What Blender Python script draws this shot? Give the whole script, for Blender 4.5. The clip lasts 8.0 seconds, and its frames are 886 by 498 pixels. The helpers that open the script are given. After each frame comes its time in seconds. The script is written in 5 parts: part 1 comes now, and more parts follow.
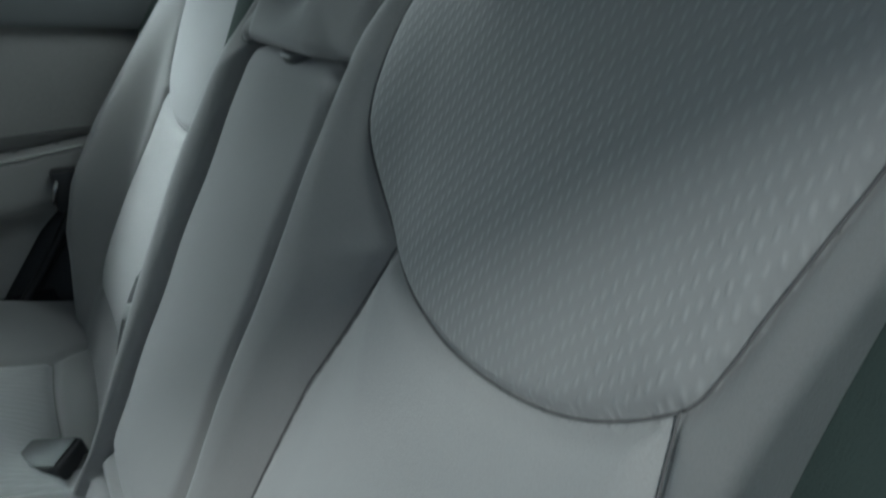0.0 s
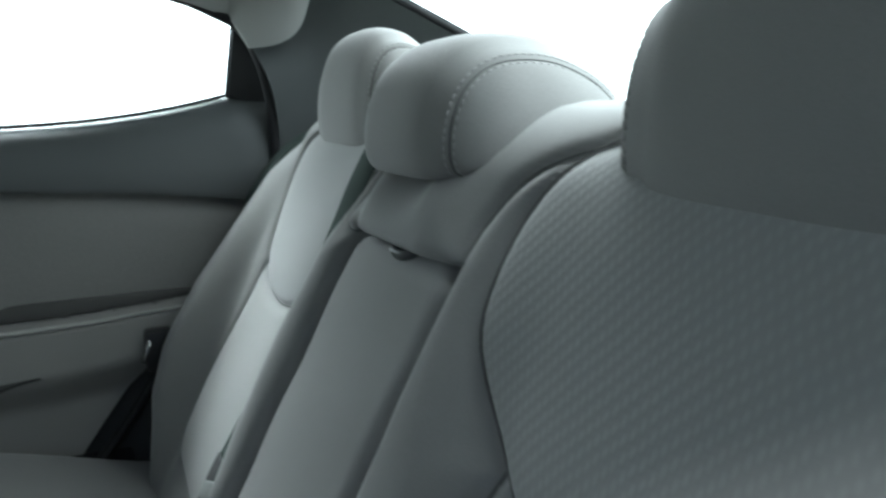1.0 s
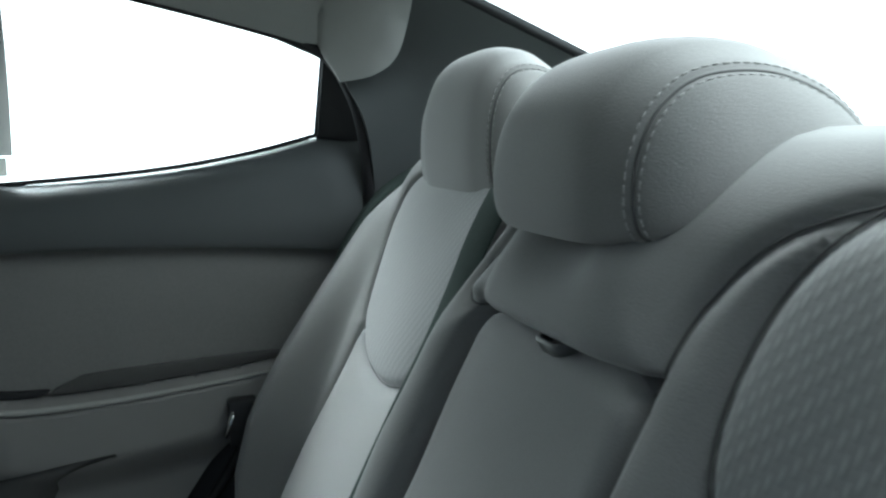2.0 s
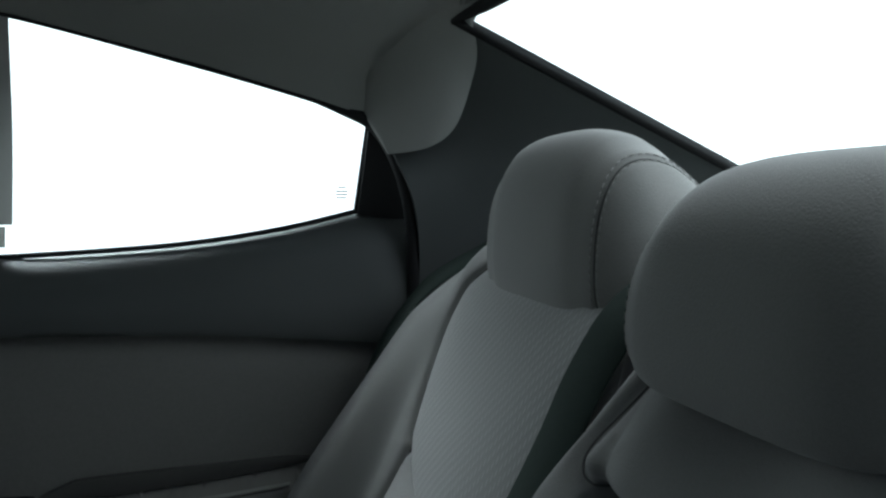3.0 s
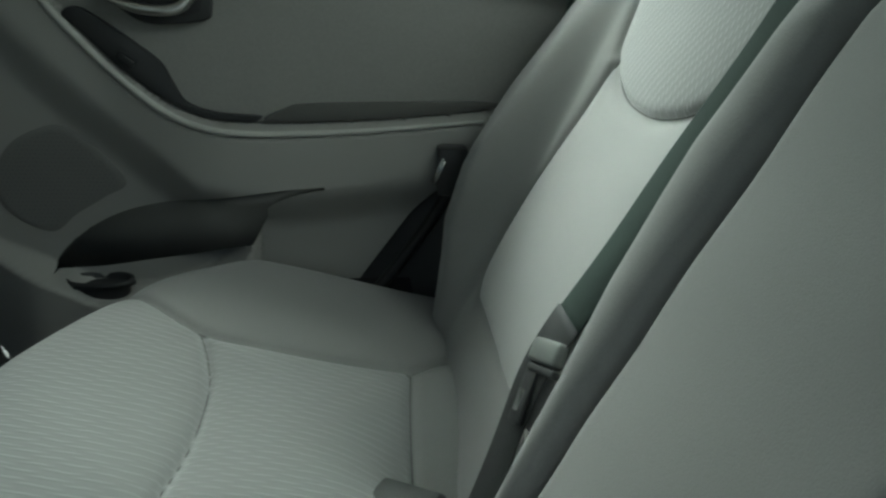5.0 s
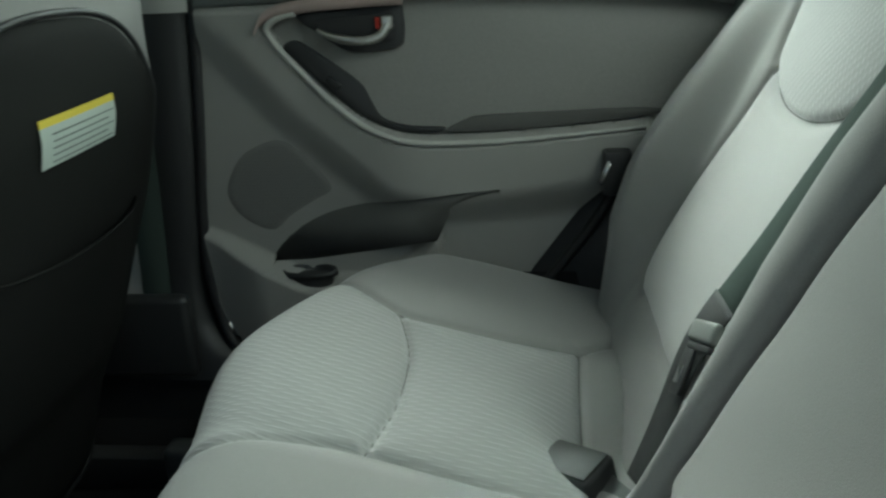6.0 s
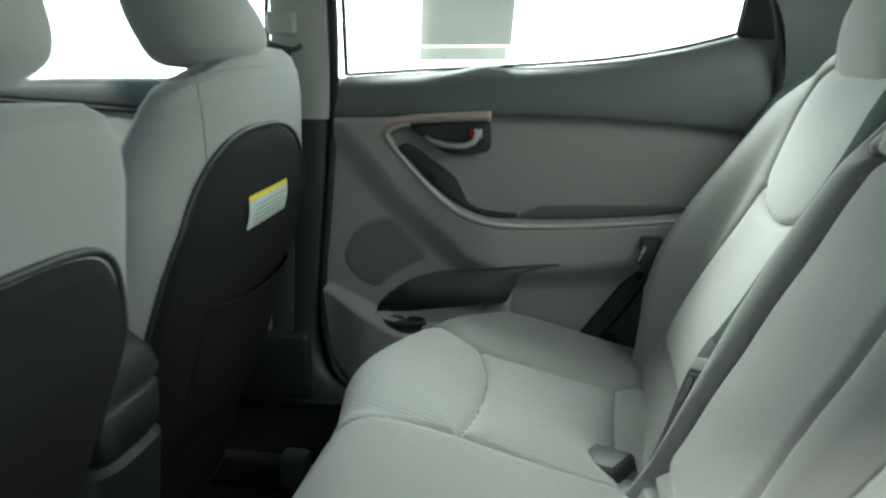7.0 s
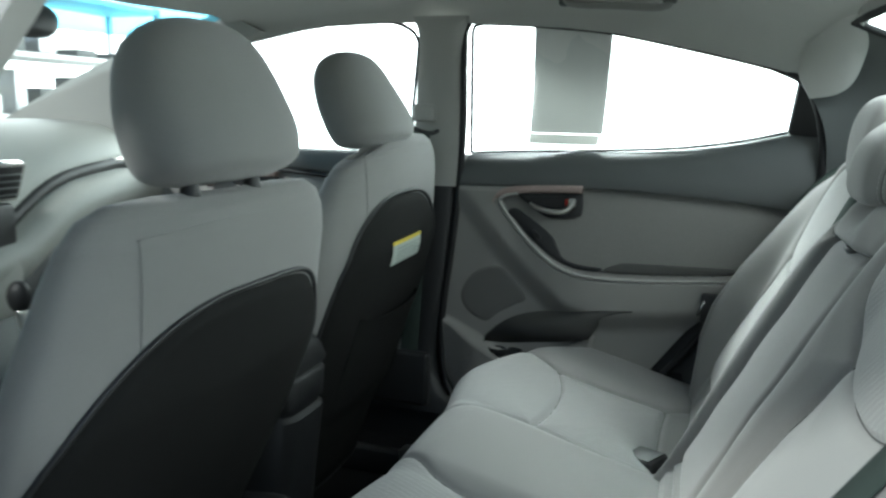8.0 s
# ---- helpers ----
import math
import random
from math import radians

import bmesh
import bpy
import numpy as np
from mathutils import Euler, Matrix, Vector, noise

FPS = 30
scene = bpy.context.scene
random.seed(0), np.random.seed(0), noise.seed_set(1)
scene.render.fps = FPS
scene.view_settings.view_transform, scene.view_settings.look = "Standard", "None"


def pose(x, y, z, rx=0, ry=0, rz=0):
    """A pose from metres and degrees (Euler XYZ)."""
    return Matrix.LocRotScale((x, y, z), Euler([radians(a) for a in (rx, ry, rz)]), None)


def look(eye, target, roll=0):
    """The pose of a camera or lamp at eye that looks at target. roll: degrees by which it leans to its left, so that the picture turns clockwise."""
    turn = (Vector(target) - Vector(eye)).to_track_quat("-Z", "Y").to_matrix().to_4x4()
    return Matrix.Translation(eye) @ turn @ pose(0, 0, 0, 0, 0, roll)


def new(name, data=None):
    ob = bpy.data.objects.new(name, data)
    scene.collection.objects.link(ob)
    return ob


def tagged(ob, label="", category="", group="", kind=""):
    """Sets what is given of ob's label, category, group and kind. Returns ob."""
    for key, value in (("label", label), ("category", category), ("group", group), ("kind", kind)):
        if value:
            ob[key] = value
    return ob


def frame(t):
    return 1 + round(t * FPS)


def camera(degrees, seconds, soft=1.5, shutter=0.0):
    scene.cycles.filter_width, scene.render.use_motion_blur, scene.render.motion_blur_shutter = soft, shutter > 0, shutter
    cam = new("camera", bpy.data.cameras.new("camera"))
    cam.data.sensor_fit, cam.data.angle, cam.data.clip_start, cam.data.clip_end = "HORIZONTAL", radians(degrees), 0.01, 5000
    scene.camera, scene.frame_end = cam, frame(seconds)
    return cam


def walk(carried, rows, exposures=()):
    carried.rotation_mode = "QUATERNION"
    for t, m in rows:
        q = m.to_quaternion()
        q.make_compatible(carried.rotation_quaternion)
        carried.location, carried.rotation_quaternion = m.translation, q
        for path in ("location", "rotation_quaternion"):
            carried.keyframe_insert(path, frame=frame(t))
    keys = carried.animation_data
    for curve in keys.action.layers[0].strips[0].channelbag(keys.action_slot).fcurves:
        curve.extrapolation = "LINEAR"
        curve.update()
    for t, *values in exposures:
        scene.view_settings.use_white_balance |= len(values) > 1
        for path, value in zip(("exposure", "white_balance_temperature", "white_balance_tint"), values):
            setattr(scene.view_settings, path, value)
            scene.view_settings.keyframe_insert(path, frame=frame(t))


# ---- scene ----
# ---- camera ----
cam = camera(60.9, 8.0, soft=2.4, shutter=0.35)
ROWS = [
    (0, -0.1834, -0.6033, 0.8651, 68.16, 1.18, -29.97),
    (0.5, -0.1876, -0.6064, 0.8859, 75.70, -0.76, -29.38),
    (1, -0.1941, -0.5655, 0.8953, 79.81, -0.22, -24.15),
    (1.2, -0.1866, -0.5364, 0.8980, 81.04, 0.51, -21.82),
    (2.5, -0.1690, -0.3074, 0.9016, 83.53, 1.31, -17.03),
    (3, -0.1707, -0.2478, 0.9336, 86.55, -0.43, -16.35),
    (3.5, -0.1923, -0.2523, 0.9104, 84.49, -1.52, -14.89),
    (4, -0.2140, -0.2600, 0.8712, 80.41, -0.97, -12.71),
    (4.5, -0.2374, -0.2820, 0.8141, 75.20, -2.96, -9.34),
    (5, -0.2680, -0.3101, 0.7913, 68.97, -1.98, -6.70),
    (6.3, -0.2884, -0.4560, 0.8325, 69.50, 1.45, 7.80),
    (6.5, -0.2843, -0.4952, 0.8414, 71.38, 0.59, 9.25),
    (6.7, -0.2861, -0.5827, 0.8614, 73.47, 1.01, 9.96),
    (7, -0.2952, -0.7307, 0.8893, 75.51, 0.17, 9.26),
    (7.5, -0.2757, -0.9238, 0.9303, 77.63, -1.48, 12.13),
    (8, -0.1682, -1.0858, 0.9483, 79.73, -1.24, 19.24),
]
walk(cam, [(t, pose(x, y, z, rx, ry, rz)) for t, x, y, z, rx, ry, rz in ROWS],
     exposures=[(0.0, 1.05, 5800, 1), (0.5, 1.1, 5800, 0), (1.0, 1.27, 5900, 2), (2.5, 0.52, 5900, 3), (3.2, -0.35, 5900, 5), (3.6, -0.4, 5900, 4), (4.0, 0.45, 5800, 2), (4.5, 1.12, 6000, -5), (5.2, 1.4, 6400, -7), (6.5, 1.85, 6350, -8), (7.0, 1.95, 6400, -5), (7.5, 1.95, 6250, 0), (8.0, 1.75, 6150, 0)])

# ---- light ----
world = bpy.data.worlds.new("sky")
scene.world = world
world.use_nodes = True
wn = world.node_tree.nodes
sky = wn.new("ShaderNodeTexSky")
sky.sky_type = 'NISHITA'
sky.sun_disc = False
sky.sun_elevation, sky.sun_rotation = radians(44), radians(210)
sky.dust_density = 1.0
world.node_tree.links.new(sky.outputs[0], wn["Background"].inputs[0])
wn["Background"].inputs[1].default_value = 0.05
sun_data = bpy.data.lights.new("sun", 'SUN')
sun_data.energy, sun_data.angle, sun_data.color = 0.95, radians(8), (1.0, 0.97, 0.93)
sun = new("sun", sun_data)
sun.matrix_world = look((-2.3, -4.0, 4.7), (0, 0, 0.5))
# added area lamps that stand in for daylight at the far side and rear windows
for eye, aim, wide, high, watts, spread in (((-0.47, 0.98, 1.11), (-0.10, 0.36, 0.52), 0.66, 0.16, 1.0, 48),
                                            ((-1.22, 0.84, 1.0), (-0.05, 0.25, 0.70), 0.66, 0.24, 0.25, 80),
                                            ((0.40, 0.0, 1.10), (0.24, 0.0, 0.42), 0.96, 0.6, 4.6, 135)):
    day_data = bpy.data.lights.new("window_daylight", 'AREA')
    day_data.shape, day_data.size, day_data.size_y, day_data.energy, day_data.color = 'RECTANGLE', wide, high, watts, (0.98, 1.0, 0.99)
    day_data.spread = radians(spread)
    day = new("window_daylight", day_data)
    day.matrix_world = look(eye, aim)

# ---- materials ----
def material(name, color, rough=0.8, metal=0.0, bump=0.0, scale=400.0, vary=0.12, big=6.0, sheen=0.0, kind='noise', spec=0.5):
    """A procedural surface: colour varied at two scales, a fine relief and uneven gloss."""
    m = bpy.data.materials.new(name)
    m.use_nodes = True
    n, l = m.node_tree.nodes, m.node_tree.links
    b = n["Principled BSDF"]
    b.inputs["Roughness"].default_value, b.inputs["Metallic"].default_value = rough, metal
    b.inputs["Specular IOR Level"].default_value = spec
    if sheen:
        b.inputs["Sheen Weight"].default_value, b.inputs["Sheen Roughness"].default_value = sheen, 0.5
    co = n.new("ShaderNodeTexCoord")
    large = n.new("ShaderNodeTexNoise")
    large.inputs["Scale"].default_value, large.inputs["Detail"].default_value = big, 5
    fine = n.new("ShaderNodeTexNoise")
    fine.inputs["Scale"].default_value, fine.inputs["Detail"].default_value = scale, 2
    for t in (large, fine):
        l.new(co.outputs["Object"], t.inputs["Vector"])
    add = n.new("ShaderNodeMath")
    add.operation = 'ADD'
    l.new(large.outputs[0], add.inputs[0]), l.new(fine.outputs[0], add.inputs[1])
    ramp = n.new("ShaderNodeMapRange")
    ramp.inputs[1].default_value, ramp.inputs[2].default_value = 0.6, 1.4
    ramp.inputs[3].default_value, ramp.inputs[4].default_value = 1 - vary, 1 + vary
    l.new(add.outputs[0], ramp.inputs[0])
    mul = n.new("ShaderNodeVectorMath")
    mul.operation = 'SCALE'
    mul.inputs[0].default_value = color
    l.new(ramp.outputs[0], mul.inputs["Scale"])
    l.new(mul.outputs[0], b.inputs["Base Color"])
    rr = n.new("ShaderNodeMapRange")
    rr.inputs[3].default_value, rr.inputs[4].default_value = max(rough - 0.08, 0.02), min(rough + 0.08, 1)
    l.new(large.outputs[0], rr.inputs[0]), l.new(rr.outputs[0], b.inputs["Roughness"])
    if bump:
        bp = n.new("ShaderNodeBump")
        bp.inputs["Strength"].default_value, bp.inputs["Distance"].default_value = bump, 0.001
        if kind == 'noise':
            l.new(fine.outputs[0], bp.inputs["Height"])
        else:
            # woven cloth: crossing threads; or ribs running over the panel
            mx = n.new("ShaderNodeMath")
            mx.operation = 'MULTIPLY'
            if kind == 'weave':
                waves = []
                for axis, sc in (('Z', scale), ('Y', scale * 0.9)):
                    w = n.new("ShaderNodeTexWave")
                    w.bands_direction = axis
                    w.inputs["Scale"].default_value, w.inputs["Distortion"].default_value = sc, 1.5
                    l.new(co.outputs["Object"], w.inputs["Vector"])
                    waves.append(w.outputs["Fac"])
            else:
                # short raised dashes in staggered columns, a little uneven
                wob = n.new("ShaderNodeTexNoise")
                wob.inputs["Scale"].default_value, wob.inputs["Detail"].default_value = 45, 2
                l.new(co.outputs["Object"], wob.inputs["Vector"])
                kick = n.new("ShaderNodeVectorMath")
                kick.operation = 'MULTIPLY_ADD'
                kick.inputs[1].default_value = (0.004, 0.0035, 0.004)
                l.new(wob.outputs["Color"], kick.inputs[0]), l.new(co.outputs["Object"], kick.inputs[2])
                def sine_of(vec, extra=None):
                    dot, sn, mr = n.new("ShaderNodeVectorMath"), n.new("ShaderNodeMath"), n.new("ShaderNodeMapRange")
                    dot.operation, sn.operation = 'DOT_PRODUCT', 'SINE'
                    dot.inputs[1].default_value = vec
                    mr.inputs[1].default_value, mr.inputs[2].default_value = -0.5, 1
                    l.new(kick.outputs[0], dot.inputs[0])
                    phase = dot.outputs["Value"]
                    if extra is not None:
                        add2 = n.new("ShaderNodeMath")
                        l.new(phase, add2.inputs[0]), l.new(extra, add2.inputs[1])
                        phase = add2.outputs[0]
                    l.new(phase, sn.inputs[0]), l.new(sn.outputs[0], mr.inputs[0])
                    return mr.outputs[0], dot.outputs["Value"]
                col, run = sine_of((0.0, scale, 0.0))
                turns, whole, shift = n.new("ShaderNodeMath"), n.new("ShaderNodeMath"), n.new("ShaderNodeMath")
                turns.operation, whole.operation, shift.operation = 'MULTIPLY_ADD', 'FLOOR', 'MULTIPLY'
                turns.inputs[1].default_value, turns.inputs[2].default_value, shift.inputs[1].default_value = 1 / (2 * math.pi), 0.25, 2.5
                l.new(run, turns.inputs[0]), l.new(turns.outputs[0], whole.inputs[0]), l.new(whole.outputs[0], shift.inputs[0])
                dash, _ = sine_of((0.16 * scale, 0.0, 0.28 * scale), shift.outputs[0])
                waves = [col, dash]
            l.new(waves[0], mx.inputs[0]), l.new(waves[1], mx.inputs[1])
            l.new(mx.outputs[0], bp.inputs["Height"])
            # threads on top are a little paler than those in the gaps
            tone = n.new("ShaderNodeMapRange")
            tone.inputs[3].default_value, tone.inputs[4].default_value = (0.9, 1.12) if kind == 'weave' else (0.95, 1.11)
            both = n.new("ShaderNodeMath")
            both.operation = 'MULTIPLY'
            l.new(mx.outputs[0], tone.inputs[0]), l.new(tone.outputs[0], both.inputs[0]), l.new(ramp.outputs[0], both.inputs[1])
            l.new(both.outputs[0], mul.inputs["Scale"])
        l.new(bp.outputs[0], b.inputs["Normal"])
    return m


GREY = (0.232, 0.231, 0.224)
CLOTH = material("seat_cloth", GREY, 0.9, bump=0.275, scale=900, vary=0.09, sheen=0.25)
INSERT = material("insert_cloth", (0.315, 0.318, 0.306), 0.9, bump=0.5, scale=1000, vary=0.08, sheen=0.25)
RIBBED = material("ribbed_cloth", (0.275, 0.280, 0.272), 0.88, bump=0.42, scale=1550, vary=0.07, sheen=0.3, kind='rib')
TRIM = material("grey_door_trim", (0.27, 0.266, 0.252), 0.62, bump=0.25, scale=900, vary=0.05)
DOORCLOTH = material("grey_door_cloth", (0.245, 0.242, 0.23), 0.92, bump=0.3, scale=300, vary=0.07, kind='weave')
DARK = material("charcoal_plastic", (0.100, 0.108, 0.106), 0.55, bump=0.3, scale=1100, vary=0.1)
SPEAKER = material("speaker_grille_plastic", (0.165, 0.163, 0.155), 0.75, bump=0.4, scale=500, vary=0.08)
LINER = material("pocket_liner", (0.105, 0.105, 0.10), 0.9, bump=0.3, scale=900, vary=0.1, spec=0.2)
BLACK = material("black_plastic", (0.022, 0.023, 0.024), 0.5, bump=0.25, scale=1000, vary=0.12)
GLOSSY = material("console_plastic", (0.016, 0.017, 0.018), 0.5, bump=0.12, scale=1200, vary=0.1, spec=0.3)
CARPET = material("black_carpet", (0.016, 0.016, 0.017), 0.95, bump=1.0, scale=700, vary=0.3)
FELT = material("grey_headliner_felt", (0.48, 0.485, 0.46), 0.95, bump=0.3, scale=900, vary=0.05)
PILLAR = material("light_pillar_plastic", (0.38, 0.38, 0.355), 0.6, bump=0.2, scale=1000, vary=0.04)
RUBBER = material("black_rubber", (0.014, 0.014, 0.015), 0.6, bump=0.2, scale=800)
WEBBING = material("grey_green_webbing", (0.044, 0.060, 0.053), 0.92, bump=0.7, scale=1500, vary=0.1, spec=0.15)
CHROME = material("satin_chrome", (0.62, 0.61, 0.58), 0.28, metal=1.0, vary=0.05)
STEEL = material("polished_steel", (0.6, 0.6, 0.6), 0.2, metal=1.0, vary=0.05)
BACKCLOTH = material("charcoal_seat_back_vinyl", (0.012, 0.0125, 0.012), 0.8, bump=0.4, scale=600, vary=0.15, spec=0.15)
PULL = material("warm_grey_pull", (0.34, 0.265, 0.245), 0.5, bump=0.2, scale=1000, vary=0.05)
RED = material("red_marker", (0.45, 0.03, 0.015), 0.5)
TONGUEGREY = material("pale_tongue_plastic", (0.19, 0.20, 0.19), 0.4, bump=0.1, scale=900)
TONGUE = material("grey_buckle_plastic", (0.095, 0.10, 0.098), 0.45, bump=0.1, scale=900)
BUCKLE = material("dark_buckle_plastic", (0.020, 0.023, 0.021), 0.5, vary=0.05)
PAPER = material("white_paper", (0.75, 0.76, 0.74), 0.85, vary=0.03)
YELLOW = material("yellow_print", (0.62, 0.5, 0.06), 0.8, vary=0.04)
PRINT = material("pale_green_print", (0.42, 0.48, 0.44), 0.8, vary=0.05)
PAINT = material("silver_body_paint", (0.42, 0.43, 0.44), 0.3, metal=0.6, vary=0.03)
# emissive surface of the added backdrop sheets, no real object
BACKDROP_GLOW = bpy.data.materials.new("glowing_backdrop")
BACKDROP_GLOW.use_nodes = True
BACKDROP_GLOW.node_tree.nodes["Principled BSDF"].inputs["Emission Color"].default_value = (0.97, 1.0, 0.99, 1)
BACKDROP_GLOW.node_tree.nodes["Principled BSDF"].inputs["Emission Strength"].default_value = 1.8
ROUGHCAST = material("dark_roughcast", (0.075, 0.074, 0.072), 0.9, bump=0.6, scale=60, vary=0.15, big=0.8)
CONCRETE = material("pale_concrete", (0.23, 0.23, 0.22), 0.9, bump=0.5, scale=60, vary=0.15, big=0.8)
WHITEWALL = material("white_wall_paint", (0.78, 0.78, 0.76), 0.85, bump=0.2, scale=80, vary=0.04, big=1.2)
DASH = material("grey_dash_plastic", (0.31, 0.318, 0.295), 0.55, bump=0.25, scale=900, vary=0.05)
SEAM = material("dark_sewn_seam", (0.11, 0.11, 0.108), 0.95)
STITCH = material("grey_thread", (0.33, 0.33, 0.315), 0.9)


def glass_material(name, tint):
    m = bpy.data.materials.new(name)
    m.use_nodes = True
    n, l = m.node_tree.nodes, m.node_tree.links
    n.remove(n["Principled BSDF"])
    clear, shine, mix, fr = n.new("ShaderNodeBsdfTransparent"), n.new("ShaderNodeBsdfGlossy"), n.new("ShaderNodeMixShader"), n.new("ShaderNodeFresnel")
    clear.inputs[0].default_value = tint
    shine.inputs["Roughness"].default_value = 0.02
    fr.inputs[0].default_value = 1.45
    l.new(fr.outputs[0], mix.inputs[0]), l.new(clear.outputs[0], mix.inputs[1]), l.new(shine.outputs[0], mix.inputs[2])
    l.new(mix.outputs[0], n["Material Output"].inputs[0])
    return m


def thin_paper(name, color):
    """Paper that lets some of the daylight behind it through."""
    m = material(name, color, 0.85, vary=0.05, big=14)
    n, l = m.node_tree.nodes, m.node_tree.links
    tr, mix = n.new("ShaderNodeBsdfTranslucent"), n.new("ShaderNodeMixShader")
    tr.inputs[0].default_value = (*color, 1)
    mix.inputs[0].default_value = 0.5
    l.new(n["Principled BSDF"].outputs[0], mix.inputs[1]), l.new(tr.outputs[0], mix.inputs[2]), l.new(mix.outputs[0], n["Material Output"].inputs[0])
    return m


GLASS = glass_material("window_glass", (0.90, 0.95, 0.945, 1))


# ---- mesh helpers ----
def mesh_part(name, verts, faces, mat, parent=None, label="", smooth=True, angle=None):
    me = bpy.data.meshes.new(name)
    me.from_pydata([tuple(v) for v in verts], [], [tuple(f) for f in faces])
    me.materials.append(mat)
    me.update()
    me.shade_smooth() if smooth else me.shade_flat()
    if angle:
        me.set_sharp_from_angle(angle=radians(angle))
    ob = new(name, me)
    if parent is not None:
        ob.parent = parent
    return tagged(ob, label)


def part(name, bm, mat, parent=None, label="", angle=35):
    me = bpy.data.meshes.new(name)
    bmesh.ops.recalc_face_normals(bm, faces=bm.faces)
    bm.to_mesh(me)
    bm.free()
    me.materials.append(mat)
    me.shade_smooth()
    me.set_sharp_from_angle(angle=radians(angle))
    ob = new(name, me)
    if parent is not None:
        ob.parent = parent
    return tagged(ob, label)


def thing(name, label, category, group="", kind="", at=(0, 0, 0)):
    ob = new(name)
    ob.location = at
    ob.empty_display_size = 0.05
    return tagged(ob, label, category, group, kind)


def ss(a, b, x):
    t = np.clip((np.asarray(x, float) - a) / (b - a), 0, 1)
    return t * t * (3 - 2 * t)


def spline(points, n=12, closed=False):
    """A smooth line through points (Catmull-Rom), n steps a span."""
    p = np.array(points, float)
    k = len(p)
    out = []
    for i in range(k if closed else k - 1):
        if closed:
            a, b, c, d = p[(i - 1) % k], p[i], p[(i + 1) % k], p[(i + 2) % k]
        else:
            a, b, c, d = p[max(i - 1, 0)], p[i], p[i + 1], p[min(i + 2, k - 1)]
        for s in np.arange(n) / n:
            out.append(0.5 * (2 * b + (c - a) * s + (2 * a - 5 * b + 4 * c - d) * s * s + (3 * b - a - 3 * c + d) * s ** 3))
    if not closed:
        out.append(p[-1])
    return np.array(out)


def dense(line, step=0.0015):
    line = np.array(line, float)
    out = []
    for a, b in zip(line[:-1], line[1:]):
        k = max(1, int(np.linalg.norm(b - a) / step))
        out += [a + (b - a) * i / k for i in range(k)]
    return np.array(out + [line[-1]])


def nearest(q, line):
    """Distance from each of q to the points of a line, and the nearest point."""
    d, where = np.empty(len(q)), np.empty((len(q), 2))
    for i in range(0, len(q), 2000):
        m = ((q[i:i + 2000, None, :] - line[None]) ** 2).sum(-1)
        k = m.argmin(1)
        d[i:i + 2000], where[i:i + 2000] = np.sqrt(m[np.arange(len(k)), k]), line[k]
    return d, where


def inside(q, poly):
    x, y = q[:, 0], q[:, 1]
    c = np.zeros(len(q), bool)
    for (x0, y0), (x1, y1) in zip(poly, np.roll(poly, -1, 0)):
        if y0 != y1:
            c ^= ((y0 > y) != (y1 > y)) & (x < (x1 - x0) * (y - y0) / (y1 - y0) + x0)
    return c


